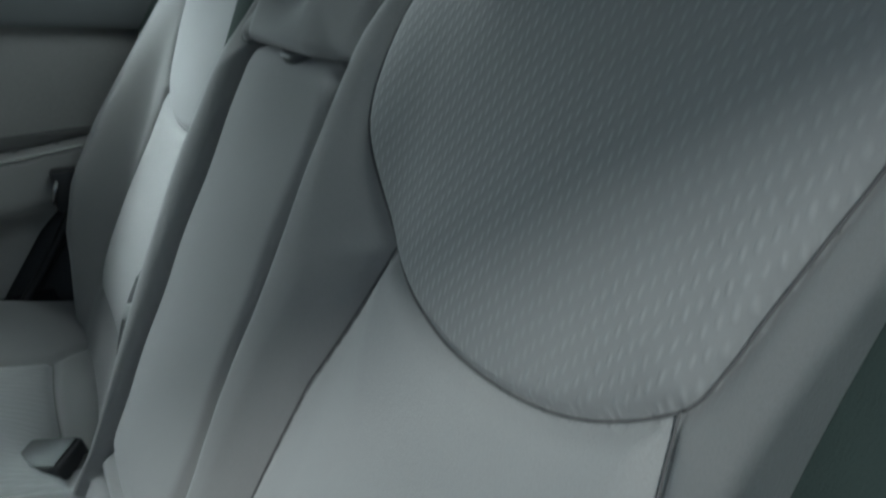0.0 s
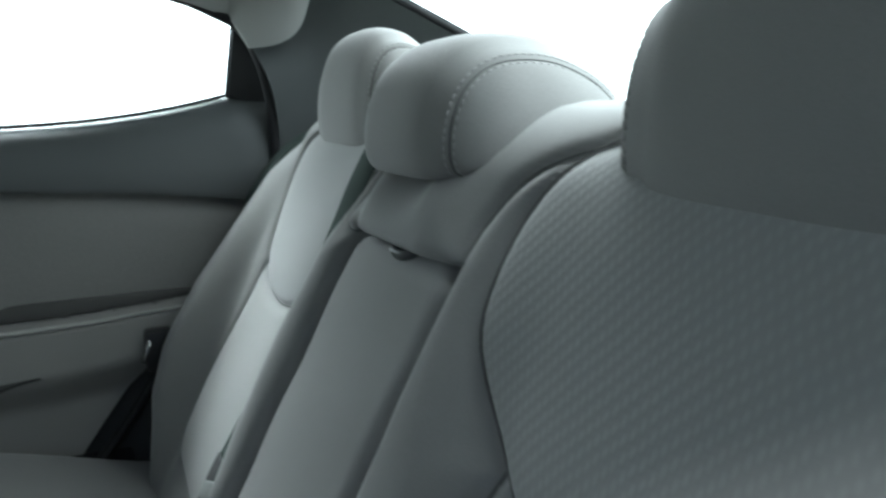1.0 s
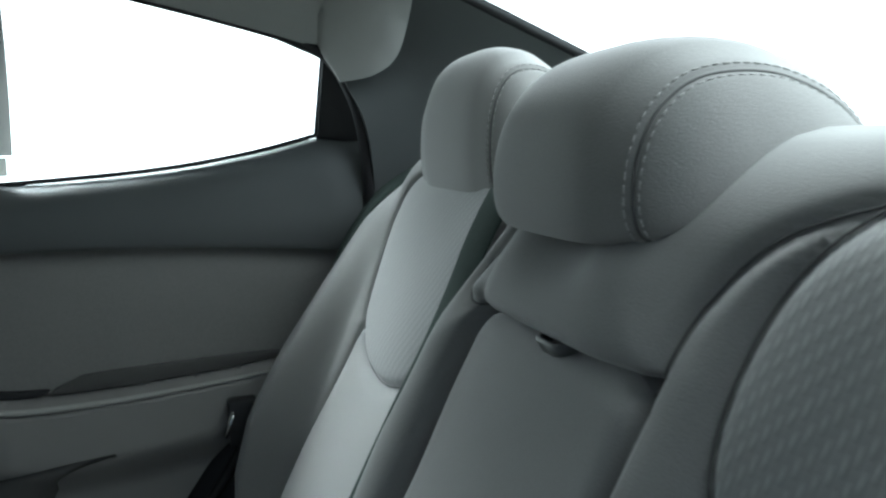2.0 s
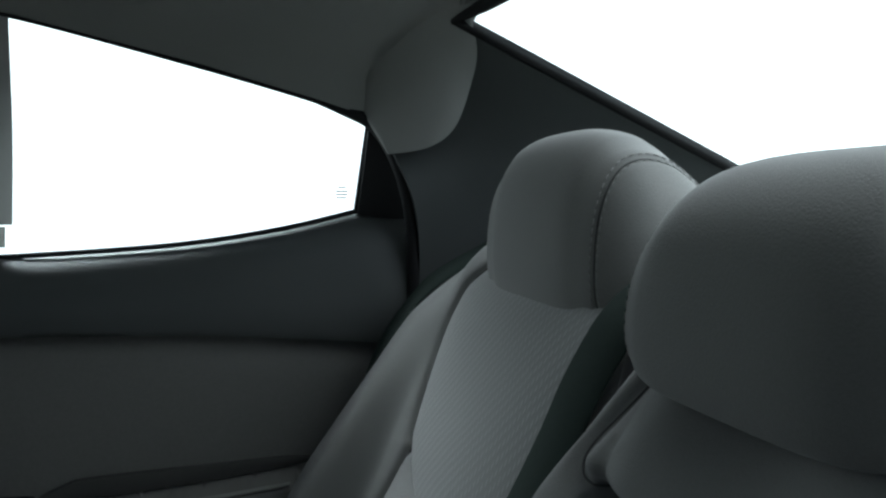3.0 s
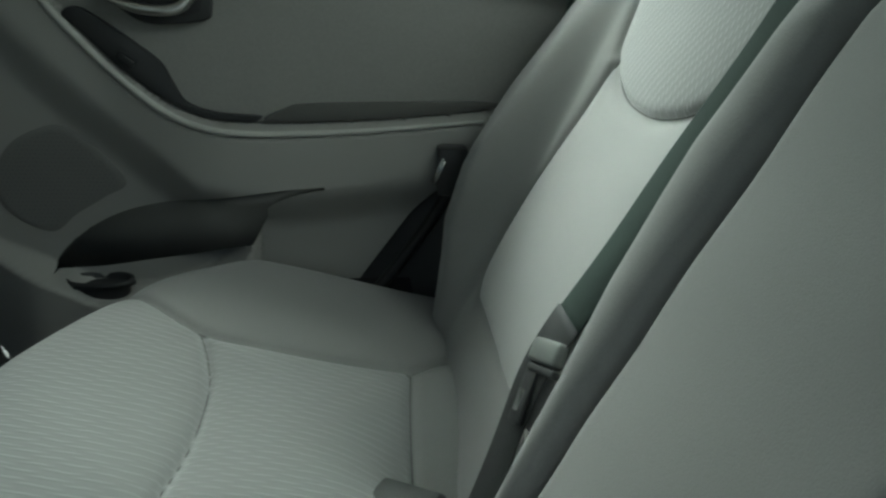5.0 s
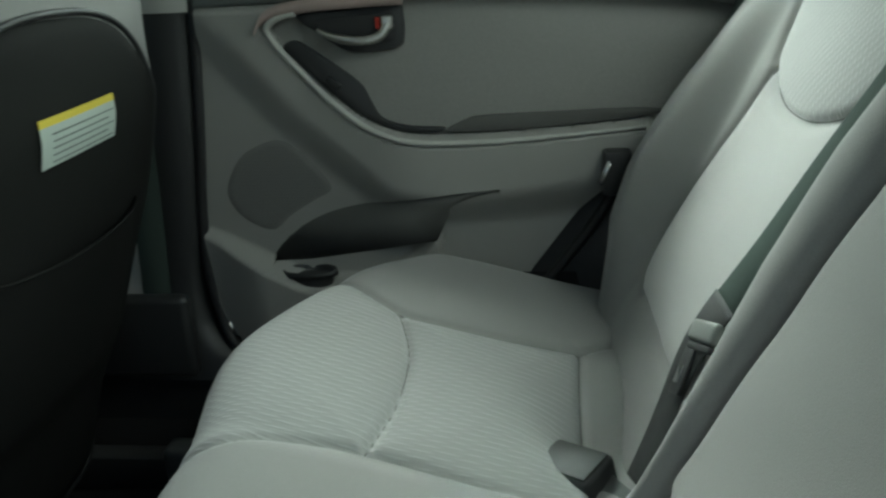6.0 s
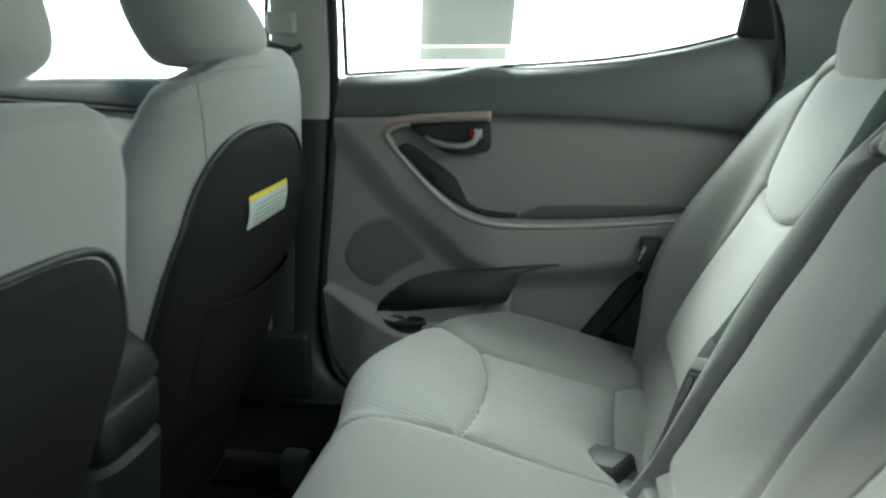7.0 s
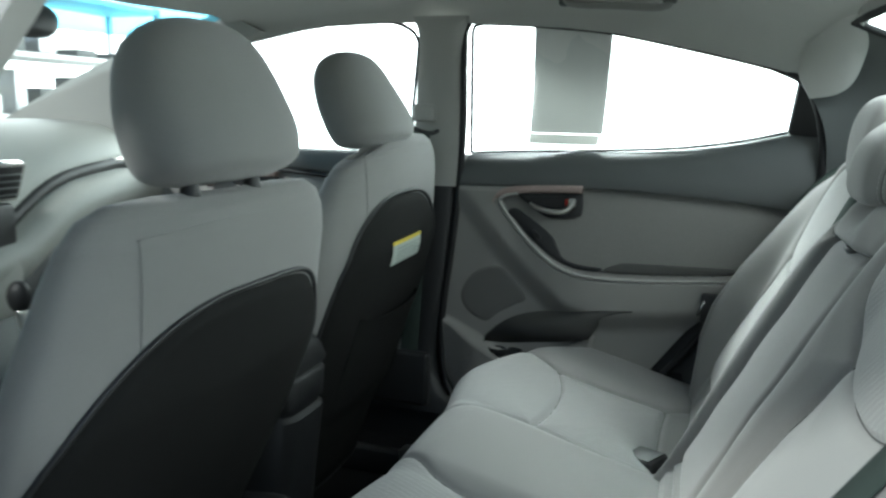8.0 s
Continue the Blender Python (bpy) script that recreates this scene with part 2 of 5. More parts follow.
def quilt(grid, seams, regions, height, cell, parent, mats, skirt=None, drop=None, fit_lines=False):
    """A padded surface over a plane: grid (rows, columns, 2) in the plane, seams as lines, regions as
    (name, outline), height(q, seam distance) giving 3D points. One mesh for each region, the last one the rest."""
    r, c, _ = grid.shape
    q = grid.reshape(-1, 2).copy()
    line = np.concatenate([dense(s) for s in seams]) if seams else None
    dist = np.full(len(q), 1.0)
    if line is not None:
        dist, where = nearest(q, line)
        edge = np.zeros((r, c), bool)
        edge[0], edge[-1], edge[:, 0], edge[:, -1] = True, True, True, True
        snap = (dist < cell * 0.52) & ~edge.ravel() & fit_lines
        q[snap], dist[snap] = where[snap], 0
    pts = height(q, dist)
    p3 = pts.reshape(r, c, 3)
    nrm = np.cross(np.gradient(p3, axis=1), np.gradient(p3, axis=0)).reshape(-1, 3)
    nrm /= np.linalg.norm(nrm, axis=1)[:, None] + 1e-12
    idx = np.arange(r * c).reshape(r, c)
    f = np.stack([idx[:-1, :-1], idx[:-1, 1:], idx[1:, 1:], idx[1:, :-1]], -1).reshape(-1, 4)
    mid = q[f].mean(1)
    tag = np.full(len(f), len(regions))
    for k, (name, outline) in enumerate(regions):
        if outline is not None:
            tag[(tag == len(regions)) & inside(mid, np.array(outline))] = k
    if drop is not None:
        tag[inside(mid, np.array(drop))] = -1
    made = []
    names = [n for n, _ in regions]
    for k in range(len(regions)):
        if regions[k][1] is None:
            sel = tag == len(regions)
        else:
            sel = tag == k
        g = f[sel]
        v, p3 = list(pts), None
        used = np.unique(g)
        remap = np.full(len(pts), -1)
        remap[used] = np.arange(len(used))
        verts, faces = list(pts[used]), list(map(tuple, remap[g]))
        if skirt is not None and regions[k][1] is None:
            border = np.concatenate([idx[0], idx[1:, -1], idx[-1, ::-1][1:], idx[::-1, 0][1:-1]])
            n0 = len(verts)
            own = remap[border] >= 0
            for b in border:
                verts.append(pts[b] + np.array(skirt))
            for i in range(len(border)):
                j = (i + 1) % len(border)
                if own[i] and own[j]:
                    faces.append((remap[border[j]], remap[border[i]], n0 + i, n0 + j))
            faces.append(tuple(n0 + i for i in range(len(border))))
        ob = mesh_part(names[k], verts, faces, mats[k], parent)
        # one shading over all panels, so that no edge shows between them
        side = 1 if sum(Vector(nrm[f[sel][i].max()]).dot(ob.data.polygons[i].normal) for i in range(0, len(g), 7)) > 0 else -1
        vn = [side * nrm[u] for u in used]
        loops = []
        flat = {p.index: p.normal.copy() for p in ob.data.polygons}
        for p in ob.data.polygons:
            for vi in p.vertices:
                loops.append(tuple(vn[vi]) if p.index < len(g) else tuple(flat[p.index]))
        ob.data.normals_split_custom_set(loops)
        made.append(ob)
    return made


def loft(sections, closed_ring=True, caps=True):
    """Verts and faces through rings of equal count."""
    s = np.array(sections, float)
    m, n = s.shape[:2]
    verts = s.reshape(-1, 3)
    faces = []
    for i in range(m - 1):
        for j in range(n if closed_ring else n - 1):
            k = (j + 1) % n
            faces.append((i * n + j, i * n + k, (i + 1) * n + k, (i + 1) * n + j))
    if caps and closed_ring:
        faces += [tuple(range(n))[::-1], tuple((m - 1) * n + j for j in range(n))]
    return verts, faces


def ribbon(line, across, width, thick):
    """A strap along a 3D line: across gives the direction of its width at each point."""
    line = np.array(line, float)
    across = np.broadcast_to(np.array(across, float), line.shape)
    tan = np.gradient(line, axis=0)
    secs = []
    for p, t, a in zip(line, tan, across):
        t = t / np.linalg.norm(t)
        a = a - t * (a @ t)
        a = a / np.linalg.norm(a)
        n = np.cross(t, a)
        w, h = width / 2, thick / 2
        secs.append([p + a * w * 0.96 + n * h, p + a * w, p + a * w * 0.96 - n * h, p - a * w * 0.96 - n * h, p - a * w, p - a * w * 0.96 + n * h])
    return loft(secs)


def tube(line, radius, n=8):
    line = np.array(line, float)
    tan = np.gradient(line, axis=0)
    radius = np.broadcast_to(np.array(radius, float), len(line))
    ref = np.array([0.3, 0.2, 0.9])
    secs = []
    for p, t, r in zip(line, tan, radius):
        t = t / np.linalg.norm(t)
        a = np.cross(t, ref)
        a /= np.linalg.norm(a)
        b = np.cross(t, a)
        secs.append([p + r * (math.cos(k) * a + math.sin(k) * b) for k in np.arange(n) * 2 * math.pi / n])
    return loft(secs)


def slab(outline, normal_axis, at, depth, bevel=0.003, segments=2):
    """A flat plate with a bevelled rim: outline in the plane across normal_axis, from at to at+depth."""
    bm = bmesh.new()
    axes = [a for a in range(3) if a != normal_axis]
    vs = []
    for p in outline:
        c = [0, 0, 0]
        c[axes[0]], c[axes[1]], c[normal_axis] = p[0], p[1], at
        vs.append(bm.verts.new(c))
    face = bm.faces.new(vs)
    ex = bmesh.ops.extrude_face_region(bm, geom=[face])
    off = [0, 0, 0]
    off[normal_axis] = depth
    bmesh.ops.translate(bm, verts=[g for g in ex["geom"] if isinstance(g, bmesh.types.BMVert)], vec=off)
    if bevel:
        flat = [f for f in bm.faces if len(f.verts) == len(outline)]
        rim = {e for f in flat for e in f.edges}
        bmesh.ops.bevel(bm, geom=list(rim), offset=bevel, segments=segments, affect='EDGES', profile=0.5, clamp_overlap=True)
    return bm


def box(lo, hi, bevel=0.004, segments=2):
    bm = bmesh.new()
    bmesh.ops.create_cube(bm, size=1)
    lo, hi = Vector(lo), Vector(hi)
    for v in bm.verts:
        v.co = Vector([(lo[i] + hi[i]) / 2 + v.co[i] * (hi[i] - lo[i]) for i in range(3)])
    if bevel:
        bmesh.ops.bevel(bm, geom=list(bm.edges), offset=bevel, segments=segments, affect='EDGES', profile=0.5, clamp_overlap=True)
    return bm


def stitches(line, out, length=0.0045, gap=0.003, r=0.0007):
    """A row of short thread loops along a line, lifted by out."""
    line = dense(line, 0.001)
    s = np.concatenate([[0], np.cumsum(np.linalg.norm(np.diff(line, axis=0), axis=1))])
    verts, faces = [], []
    a = 0.0
    while a + length < s[-1]:
        seg = np.array([[np.interp(a + length * k / 3, s, line[:, i]) for i in range(3)] for k in range(4)])
        seg = seg + np.array(out) * np.array([0, 1, 1, 0])[:, None]
        v, f = tube(seg, r, 5)
        n0 = len(verts)
        verts += list(v)
        faces += [tuple(n0 + i for i in g) for g in f]
        a += length + gap
    return verts, faces


# ---- large structure ----
def wall_grid(name, pts, mat, parent=None, label="", thick=None, angle=40):
    """A sheet over a grid of points (rows, columns, 3), made solid by a shift."""
    p = np.array(pts, float)
    r, c = p.shape[:2]
    idx = np.arange(r * c).reshape(r, c)
    f = [tuple(q) for q in np.stack([idx[:-1, :-1], idx[:-1, 1:], idx[1:, 1:], idx[1:, :-1]], -1).reshape(-1, 4)]
    v = list(p.reshape(-1, 3))
    if thick is not None:
        n = r * c
        v += [q + np.array(thick) for q in p.reshape(-1, 3)]
        f += [tuple(n + i for i in g[::-1]) for g in f]
        b = np.concatenate([idx[0], idx[1:, -1], idx[-1, ::-1][1:], idx[::-1, 0][1:-1]])
        for i in range(len(b)):
            j = (i + 1) % len(b)
            f.append((b[j], b[i], n + b[i], n + b[j]))
    return mesh_part(name, v, f, mat, parent, label, angle=angle)


GROUND = -0.36
ground = mesh_part("ground", [(-400, -400, GROUND), (400, -400, GROUND), (400, 400, GROUND), (-400, 400, GROUND)], [(0, 1, 2, 3)], CONCRETE, None, "pale concrete ground around the parked car", smooth=False)
tagged(ground, category="ground", kind="structure")

# glowing sheets added beside and behind the car for white daylight in the windows
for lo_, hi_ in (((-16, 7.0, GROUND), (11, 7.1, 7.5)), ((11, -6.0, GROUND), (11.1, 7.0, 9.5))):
    ob = part("backdrop", box(lo_, hi_, 0), BACKDROP_GLOW, None, "plain glowing sheet added for the white daylight outside")
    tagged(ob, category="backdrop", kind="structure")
# unseen dark wall added to dim the light through the near doorway
for nm, lo_, hi_ in (("near_light_block", (-5.2, -2.9, GROUND), (11.0, -2.6, 1.3)),):
    ob = part(nm, box(lo_, hi_, 0), ROUGHCAST, None, "unseen dark wall added to hold back near-side light")
    tagged(ob, category="wall", kind="structure")
# unseen slab added above the car to cut the light from the sky
sky_block = part("sky_block", box((-3.4, -0.95, 3.2), (11.0, 2.4, 3.35), 0), ROUGHCAST, None, "unseen dark slab added overhead to hold back skylight")
tagged(sky_block, category="roof", kind="structure")

# floor pan with its tunnel and sills
ys = np.linspace(-0.74, 0.74, 61)
xs = np.linspace(-2.05, 0.05, 43)
fl = np.zeros((len(xs), len(ys), 3))
for i, x in enumerate(xs):
    for j, y in enumerate(ys):
        z = 0.05 + 0.15 * ss(0.15, 0.07, abs(y)) + 0.16 * ss(0.64, 0.70, abs(y)) + 0.16 * ss(-0.48, -0.36, x) * (abs(y) < 0.7)
        z += 0.004 * math.sin(31 * x + 17 * y) * math.sin(23 * y)
        fl[i, j] = (x, y, z)
floor = wall_grid("floor", fl, CARPET, None, "black carpeted car floor with a raised middle tunnel", thick=(0, 0, -0.05))
tagged(floor, category="floor", kind="structure")


# the roof lining: sections across the car; the side edge follows the tops of the windows
EDGE_X = [-1.75, -1.5, -1.278, -1.101, -0.889, -0.68, -0.486, -0.375, -0.185, -0.05, 0.0, 0.1]
EDGE_Z = [1.03, 1.080, 1.119, 1.148, 1.155, 1.149, 1.138, 1.125, 1.086, 1.053, 1.038, 1.012]
EDGE_Y = [0.60, 0.615, 0.632, 0.625, 0.623, 0.622, 0.626, 0.632, 0.646, 0.656, 0.662, 0.66]


def edge_z(x):
    return np.interp(x, EDGE_X, EDGE_Z)


def edge_y(x):
    return np.interp(x, EDGE_X, EDGE_Y)


xs = np.concatenate([np.linspace(-1.32, -0.05, 60), np.linspace(-0.03, 0.10, 12)])
us = np.concatenate([-np.linspace(1, 0.72, 12), np.linspace(-0.7, 0.7, 25), np.linspace(0.72, 1, 12)])
rf = np.zeros((len(xs), len(us), 3))
for i, x in enumerate(xs):
    top = 1.215 - 0.045 * ((x + 0.75) / 0.85) ** 2 if x > -0.75 else 1.215 - 0.04 * ((x + 0.75) / 0.6) ** 2
    ez = edge_z(x)
    for j, u in enumerate(us):
        a = abs(u)
        roundness = (1 - a ** 5) ** (1 / 2.2) if a < 1 else 0
        z = ez + (top - ez) * roundness
        rf[i, j] = (x, math.copysign(a ** 0.96 * edge_y(x), u), z)
ceiling = wall_grid("ceiling", rf, FELT, None, "pale grey felt roof lining with rounded side edges", thick=(0, 0, 0.02), angle=60)
tagged(ceiling, category="ceiling", kind="structure")
roof_skin = wall_grid("roof", [[(x, y * 0.70, 1.295 - 0.09 * abs(y) ** 3 - 0.05 * ((x + 0.6) / 0.8) ** 2) for y in np.linspace(-1, 1, 17)] for x in np.linspace(-1.36, 0.14, 15)], PAINT, None, "painted sheet metal roof of the car", thick=(0, 0, 0.012))
tagged(roof_skin, category="roof", kind="structure")


def strip_between(a, b, n_across, bulge, axis_out):
    """Rows of points from line a to line b with a bulge along axis_out."""
    a, b = np.array(a, float), np.array(b, float)
    rows = []
    for k in np.linspace(0, 1, n_across):
        rows.append(a * (1 - k) + b * k + np.array(axis_out) * bulge * math.sin(math.pi * k))
    return np.array(rows)


WIN_LOW = spline([(-0.728, 0.738, 0.851), (-0.58, 0.737, 0.860), (-0.405, 0.734, 0.868), (-0.231, 0.729, 0.880), (-0.104, 0.722, 0.899), (-0.004, 0.712, 0.923)], 8)
WIN_TOP = spline([(-0.700, 0.633, 1.128), (-0.680, 0.627, 1.143), (-0.586, 0.628, 1.140), (-0.486, 0.632, 1.132), (-0.375, 0.637, 1.119), (-0.185, 0.652, 1.079), (-0.060, 0.662, 1.049), (-0.010, 0.669, 1.034), (0.004, 0.673, 1.022)], 8)


def mirrored(p, s):
    p = np.array(p, float).copy()
    p[..., 1] *= s
    return p


def c_pillar(s):
    """Charcoal quarter trim between the door opening and the rear glass, with its pale cap above."""
    door = spline([(0.012, 0.655, 1.035), (0.028, 0.640, 0.992), (0.052, 0.640, 0.94), (0.066, 0.662, 0.88), (0.072, 0.690, 0.80), (0.062, 0.70, 0.68), (-0.05, 0.70, 0.54), (-0.16, 0.70, 0.40), (-0.2, 0.70, 0.3)], 6)
    inner = spline([(0.091, 0.517, 1.119), (0.16, 0.520, 1.088), (0.26, 0.519, 1.047), (0.36, 0.519, 1.004), (0.43, 0.519, 0.974), (0.68, 0.52, 0.869), (0.42, 0.56, 0.74), (0.30, 0.60, 0.5), (0.25, 0.62, 0.3)], 6)
    inner = inner + np.array((0, 0.009, 0))
    g = mirrored(strip_between(door, inner, 14, 0.03, (0, 1, 0)), s)
    ob = wall_grid("pillar_trim", g, DARK, None, "charcoal plastic rear quarter trim beside the seat back", thick=(0, 0.012 * s, 0), angle=50)
    tagged(ob, category="pillar trim", kind="structure")
    # pale upper cap that runs down from the roof lining
    a = spline([(0.0, 0.662, 1.045), (0.012, 0.654, 1.020), (0.021, 0.640, 0.993), (0.022, 0.638, 0.992)], 8)
    lower = spline([(0.021, 0.636, 0.992), (0.061, 0.607, 1.000), (0.088, 0.592, 1.024), (0.101, 0.576, 1.073), (0.098, 0.55, 1.106), (0.078, 0.519, 1.137)], 8)
    upper = spline([(-0.012, 0.660, 1.050), (0.0, 0.632, 1.09), (0.02, 0.60, 1.112), (0.036, 0.572, 1.128), (0.056, 0.542, 1.140), (0.074, 0.516, 1.142)], 8)
    along = np.linspace(0, 1, len(upper))[:, None]
    upper = upper + (1 - along) * np.array((0, 0.010, 0.004)) + along * np.array((0.003, -0.010, -0.002))
    lower = lower + along * np.array((0.002, -0.006, -0.006))
    g = []
    for k in np.linspace(0, 1, 10):
        g.append(upper * (1 - k) + lower * k - (0.003 + 0.009 * along) * math.sin(math.pi * k) * np.array((0, 1, 0)))
    g = mirrored(np.array(g), s)
    cap = wall_grid("pillar_cap", g, FELT, None, "pale grey cap of the rear roof pillar", thick=(0, 0.006 * s, 0), angle=50)
    tagged(cap, category="pillar trim", kind="structure")


c_pillar(1)
c_pillar(-1)


# rear glass with a dark rim, heating wires and the shelf below it
def rear_glass_point(u, k):
    """u across (-1 to 1), k from the top (0) to the bottom (1)."""
    y = u * (0.528 + 0.005 * k)
    x = 0.070 + 0.635 * k + 0.10 * (1 - abs(u) ** 2.2)
    z = 1.125 - 0.272 * k + 0.035 * (1 - abs(u) ** 2.2)
    return (x, y, z)


gl = np.array([[rear_glass_point(u, k) for u in np.linspace(-1, 1, 25)] for k in np.linspace(0, 1, 9)])
rear_window = thing("window_rear", "sloping rear window glass with fine heating wires", "window", kind="structure")
pane = wall_grid("pane", gl, GLASS, rear_window)
pane.visible_shadow = False
rim_line = np.concatenate([gl[0], gl[1:, -1], gl[-1, ::-1][1:], gl[::-1, 0][1:-1], gl[:1, 0]])
v, f = tube(rim_line + np.array([0, 0, 0.004]), 0.0075, 8)
mesh_part("window_frame", v, f, RUBBER, rear_window, "black rubber rim")
for k in np.linspace(0.12, 0.9, 15):
    v, f = tube([np.array(rear_glass_point(u, k)) - np.array((0.001, 0, 0.003)) for u in np.linspace(-0.93, 0.93, 25)], 0.00028, 4)
    mesh_part("heating_wire", v, f, material("wire_print", (0.5, 0.42, 0.36), 0.6) if k < 0.13 else bpy.data.materials["wire_print"], rear_window)
# header between the roof lining and the rear glass
hd = []
for u in np.linspace(-1, 1, 25):
    a = rear_glass_point(u, 0)
    y = u * 0.53
    ztop = 1.13 + (1.17 - 1.13) * (1 - abs(u) ** 5) ** (1 / 2.2) if abs(u) < 1 else 1.13
    hd.append([(0.075 + 0.02 * (1 - abs(u)), y, ztop + 0.006), (0.5 * (0.09 + a[0]), y, 0.5 * (ztop + a[2]) + 0.006), (a[0] + 0.004, a[1], a[2] + 0.006)])
header = wall_grid("rear_header", hd, FELT, None, "pale felt strip over the rear window", thick=(0.0, 0, 0.014))
tagged(header, category="trim", kind="structure")
shelf = wall_grid("rear_shelf", [[(x, y, 0.862 + 0.01 * (x - 0.1)) for y in np.linspace(-0.62, 0.62, 9)] for x in (0.10, 0.14, 0.3, 0.5, 0.74, 0.78)], DARK, None, "charcoal felt parcel shelf under the rear window", thick=(0, 0, -0.03))
tagged(shelf, category="shelf", kind="structure")
# closing wall of the boot behind the seat backs
bulk = part("wall_rear", box((0.22, -0.66, 0.05), (0.26, 0.66, 0.83), 0), CARPET, None, "black bulkhead behind the rear seat backs")
tagged(bulk, category="wall", kind="structure")


def b_pillar(s):
    """Pale upper trim, charcoal lower trim, and the rubber seals of the door openings."""
    up = []
    for z, x0, x1, y in ((0.768, -0.868, -0.748, 0.688), (0.85, -0.868, -0.742, 0.685), (0.96, -0.858, -0.736, 0.664), (1.06, -0.842, -0.728, 0.634), (1.12, -0.832, -0.716, 0.610), (1.165, -0.84, -0.70, 0.592)):
        if s < 0:
            x1 = np.interp(z, [0.85, 0.953, 0.989, 1.022, 1.06, 1.165], [-0.715, -0.650, -0.628, -0.611, -0.585, -0.50])
        w = x1 - x0
        up.append([(x0, y + 0.035, z), (x0 + 0.006, y + 0.008, z), (x0 + 0.2 * w, y, z), (x0 + 0.5 * w, y - 0.003, z), (x0 + 0.8 * w, y, z), (x1 - 0.006, y + 0.008, z), (x1, y + 0.035, z)])
    ob = wall_grid("pillar_b_upper", mirrored(spline_rows(up), s), PILLAR, None, "pale grey plastic centre pillar trim", thick=(0, 0.004 * s, 0), angle=50)
    tagged(ob, category="pillar trim", kind="structure")
    lo = []
    for z, x0, x1, y in ((0.774, -0.868, -0.750, 0.692), (0.6, -0.872, -0.762, 0.69), (0.42, -0.878, -0.782, 0.686), (0.32, -0.886, -0.79, 0.676), (0.24, -0.92, -0.76, 0.655), (0.19, -0.98, -0.66, 0.64)):
        w = x1 - x0
        lo.append([(x0, y + 0.045, z), (x0 + 0.008, y + 0.01, z), (x0 + 0.2 * w, y, z), (x0 + 0.5 * w, y - 0.004, z), (x0 + 0.8 * w, y, z), (x1 - 0.008, y + 0.01, z), (x1, y + 0.045, z)])
    ob = wall_grid("pillar_b_lower", mirrored(spline_rows(lo), s), BLACK, None, "black plastic lower centre pillar trim", thick=(0, 0.004 * s, 0), angle=50)
    tagged(ob, category="pillar trim", kind="structure")
    seal = mirrored(spline([(-0.10, 0.672, 1.076), (-0.30, 0.655, 1.128), (-0.5, 0.640, 1.161), (-0.66, 0.63, 1.174), (-0.712, 0.630, 1.145), (-0.722, 0.645, 1.08), (-0.734, 0.69, 0.92), (-0.745, 0.705, 0.78), (-0.762, 0.702, 0.6), (-0.782, 0.70, 0.42), (-0.772, 0.69, 0.30), (-0.73, 0.672, 0.225), (-0.6, 0.665, 0.20), (-0.42, 0.665, 0.215), (-0.28, 0.67, 0.30), (-0.17, 0.68, 0.43), (-0.085, 0.70, 0.56), (0.045, 0.705, 0.68), (0.064, 0.692, 0.80), (0.058, 0.668, 0.90), (0.040, 0.652, 0.97), (0.012, 0.662, 1.024), (-0.03, 0.668, 1.048), (-0.10, 0.672, 1.076)], 8), s)
    v, f = tube(seal, 0.0085, 10)
    ob = mesh_part("door_seal", v, f, RUBBER, None, "black rubber seal round the rear door opening")
    tagged(ob, category="seal", kind="structure")


def spline_rows(rows, n=5):
    rows = np.array(rows, float)
    cols = [spline(rows[:, j], n) for j in range(rows.shape[1])]
    return np.stack(cols, 1)


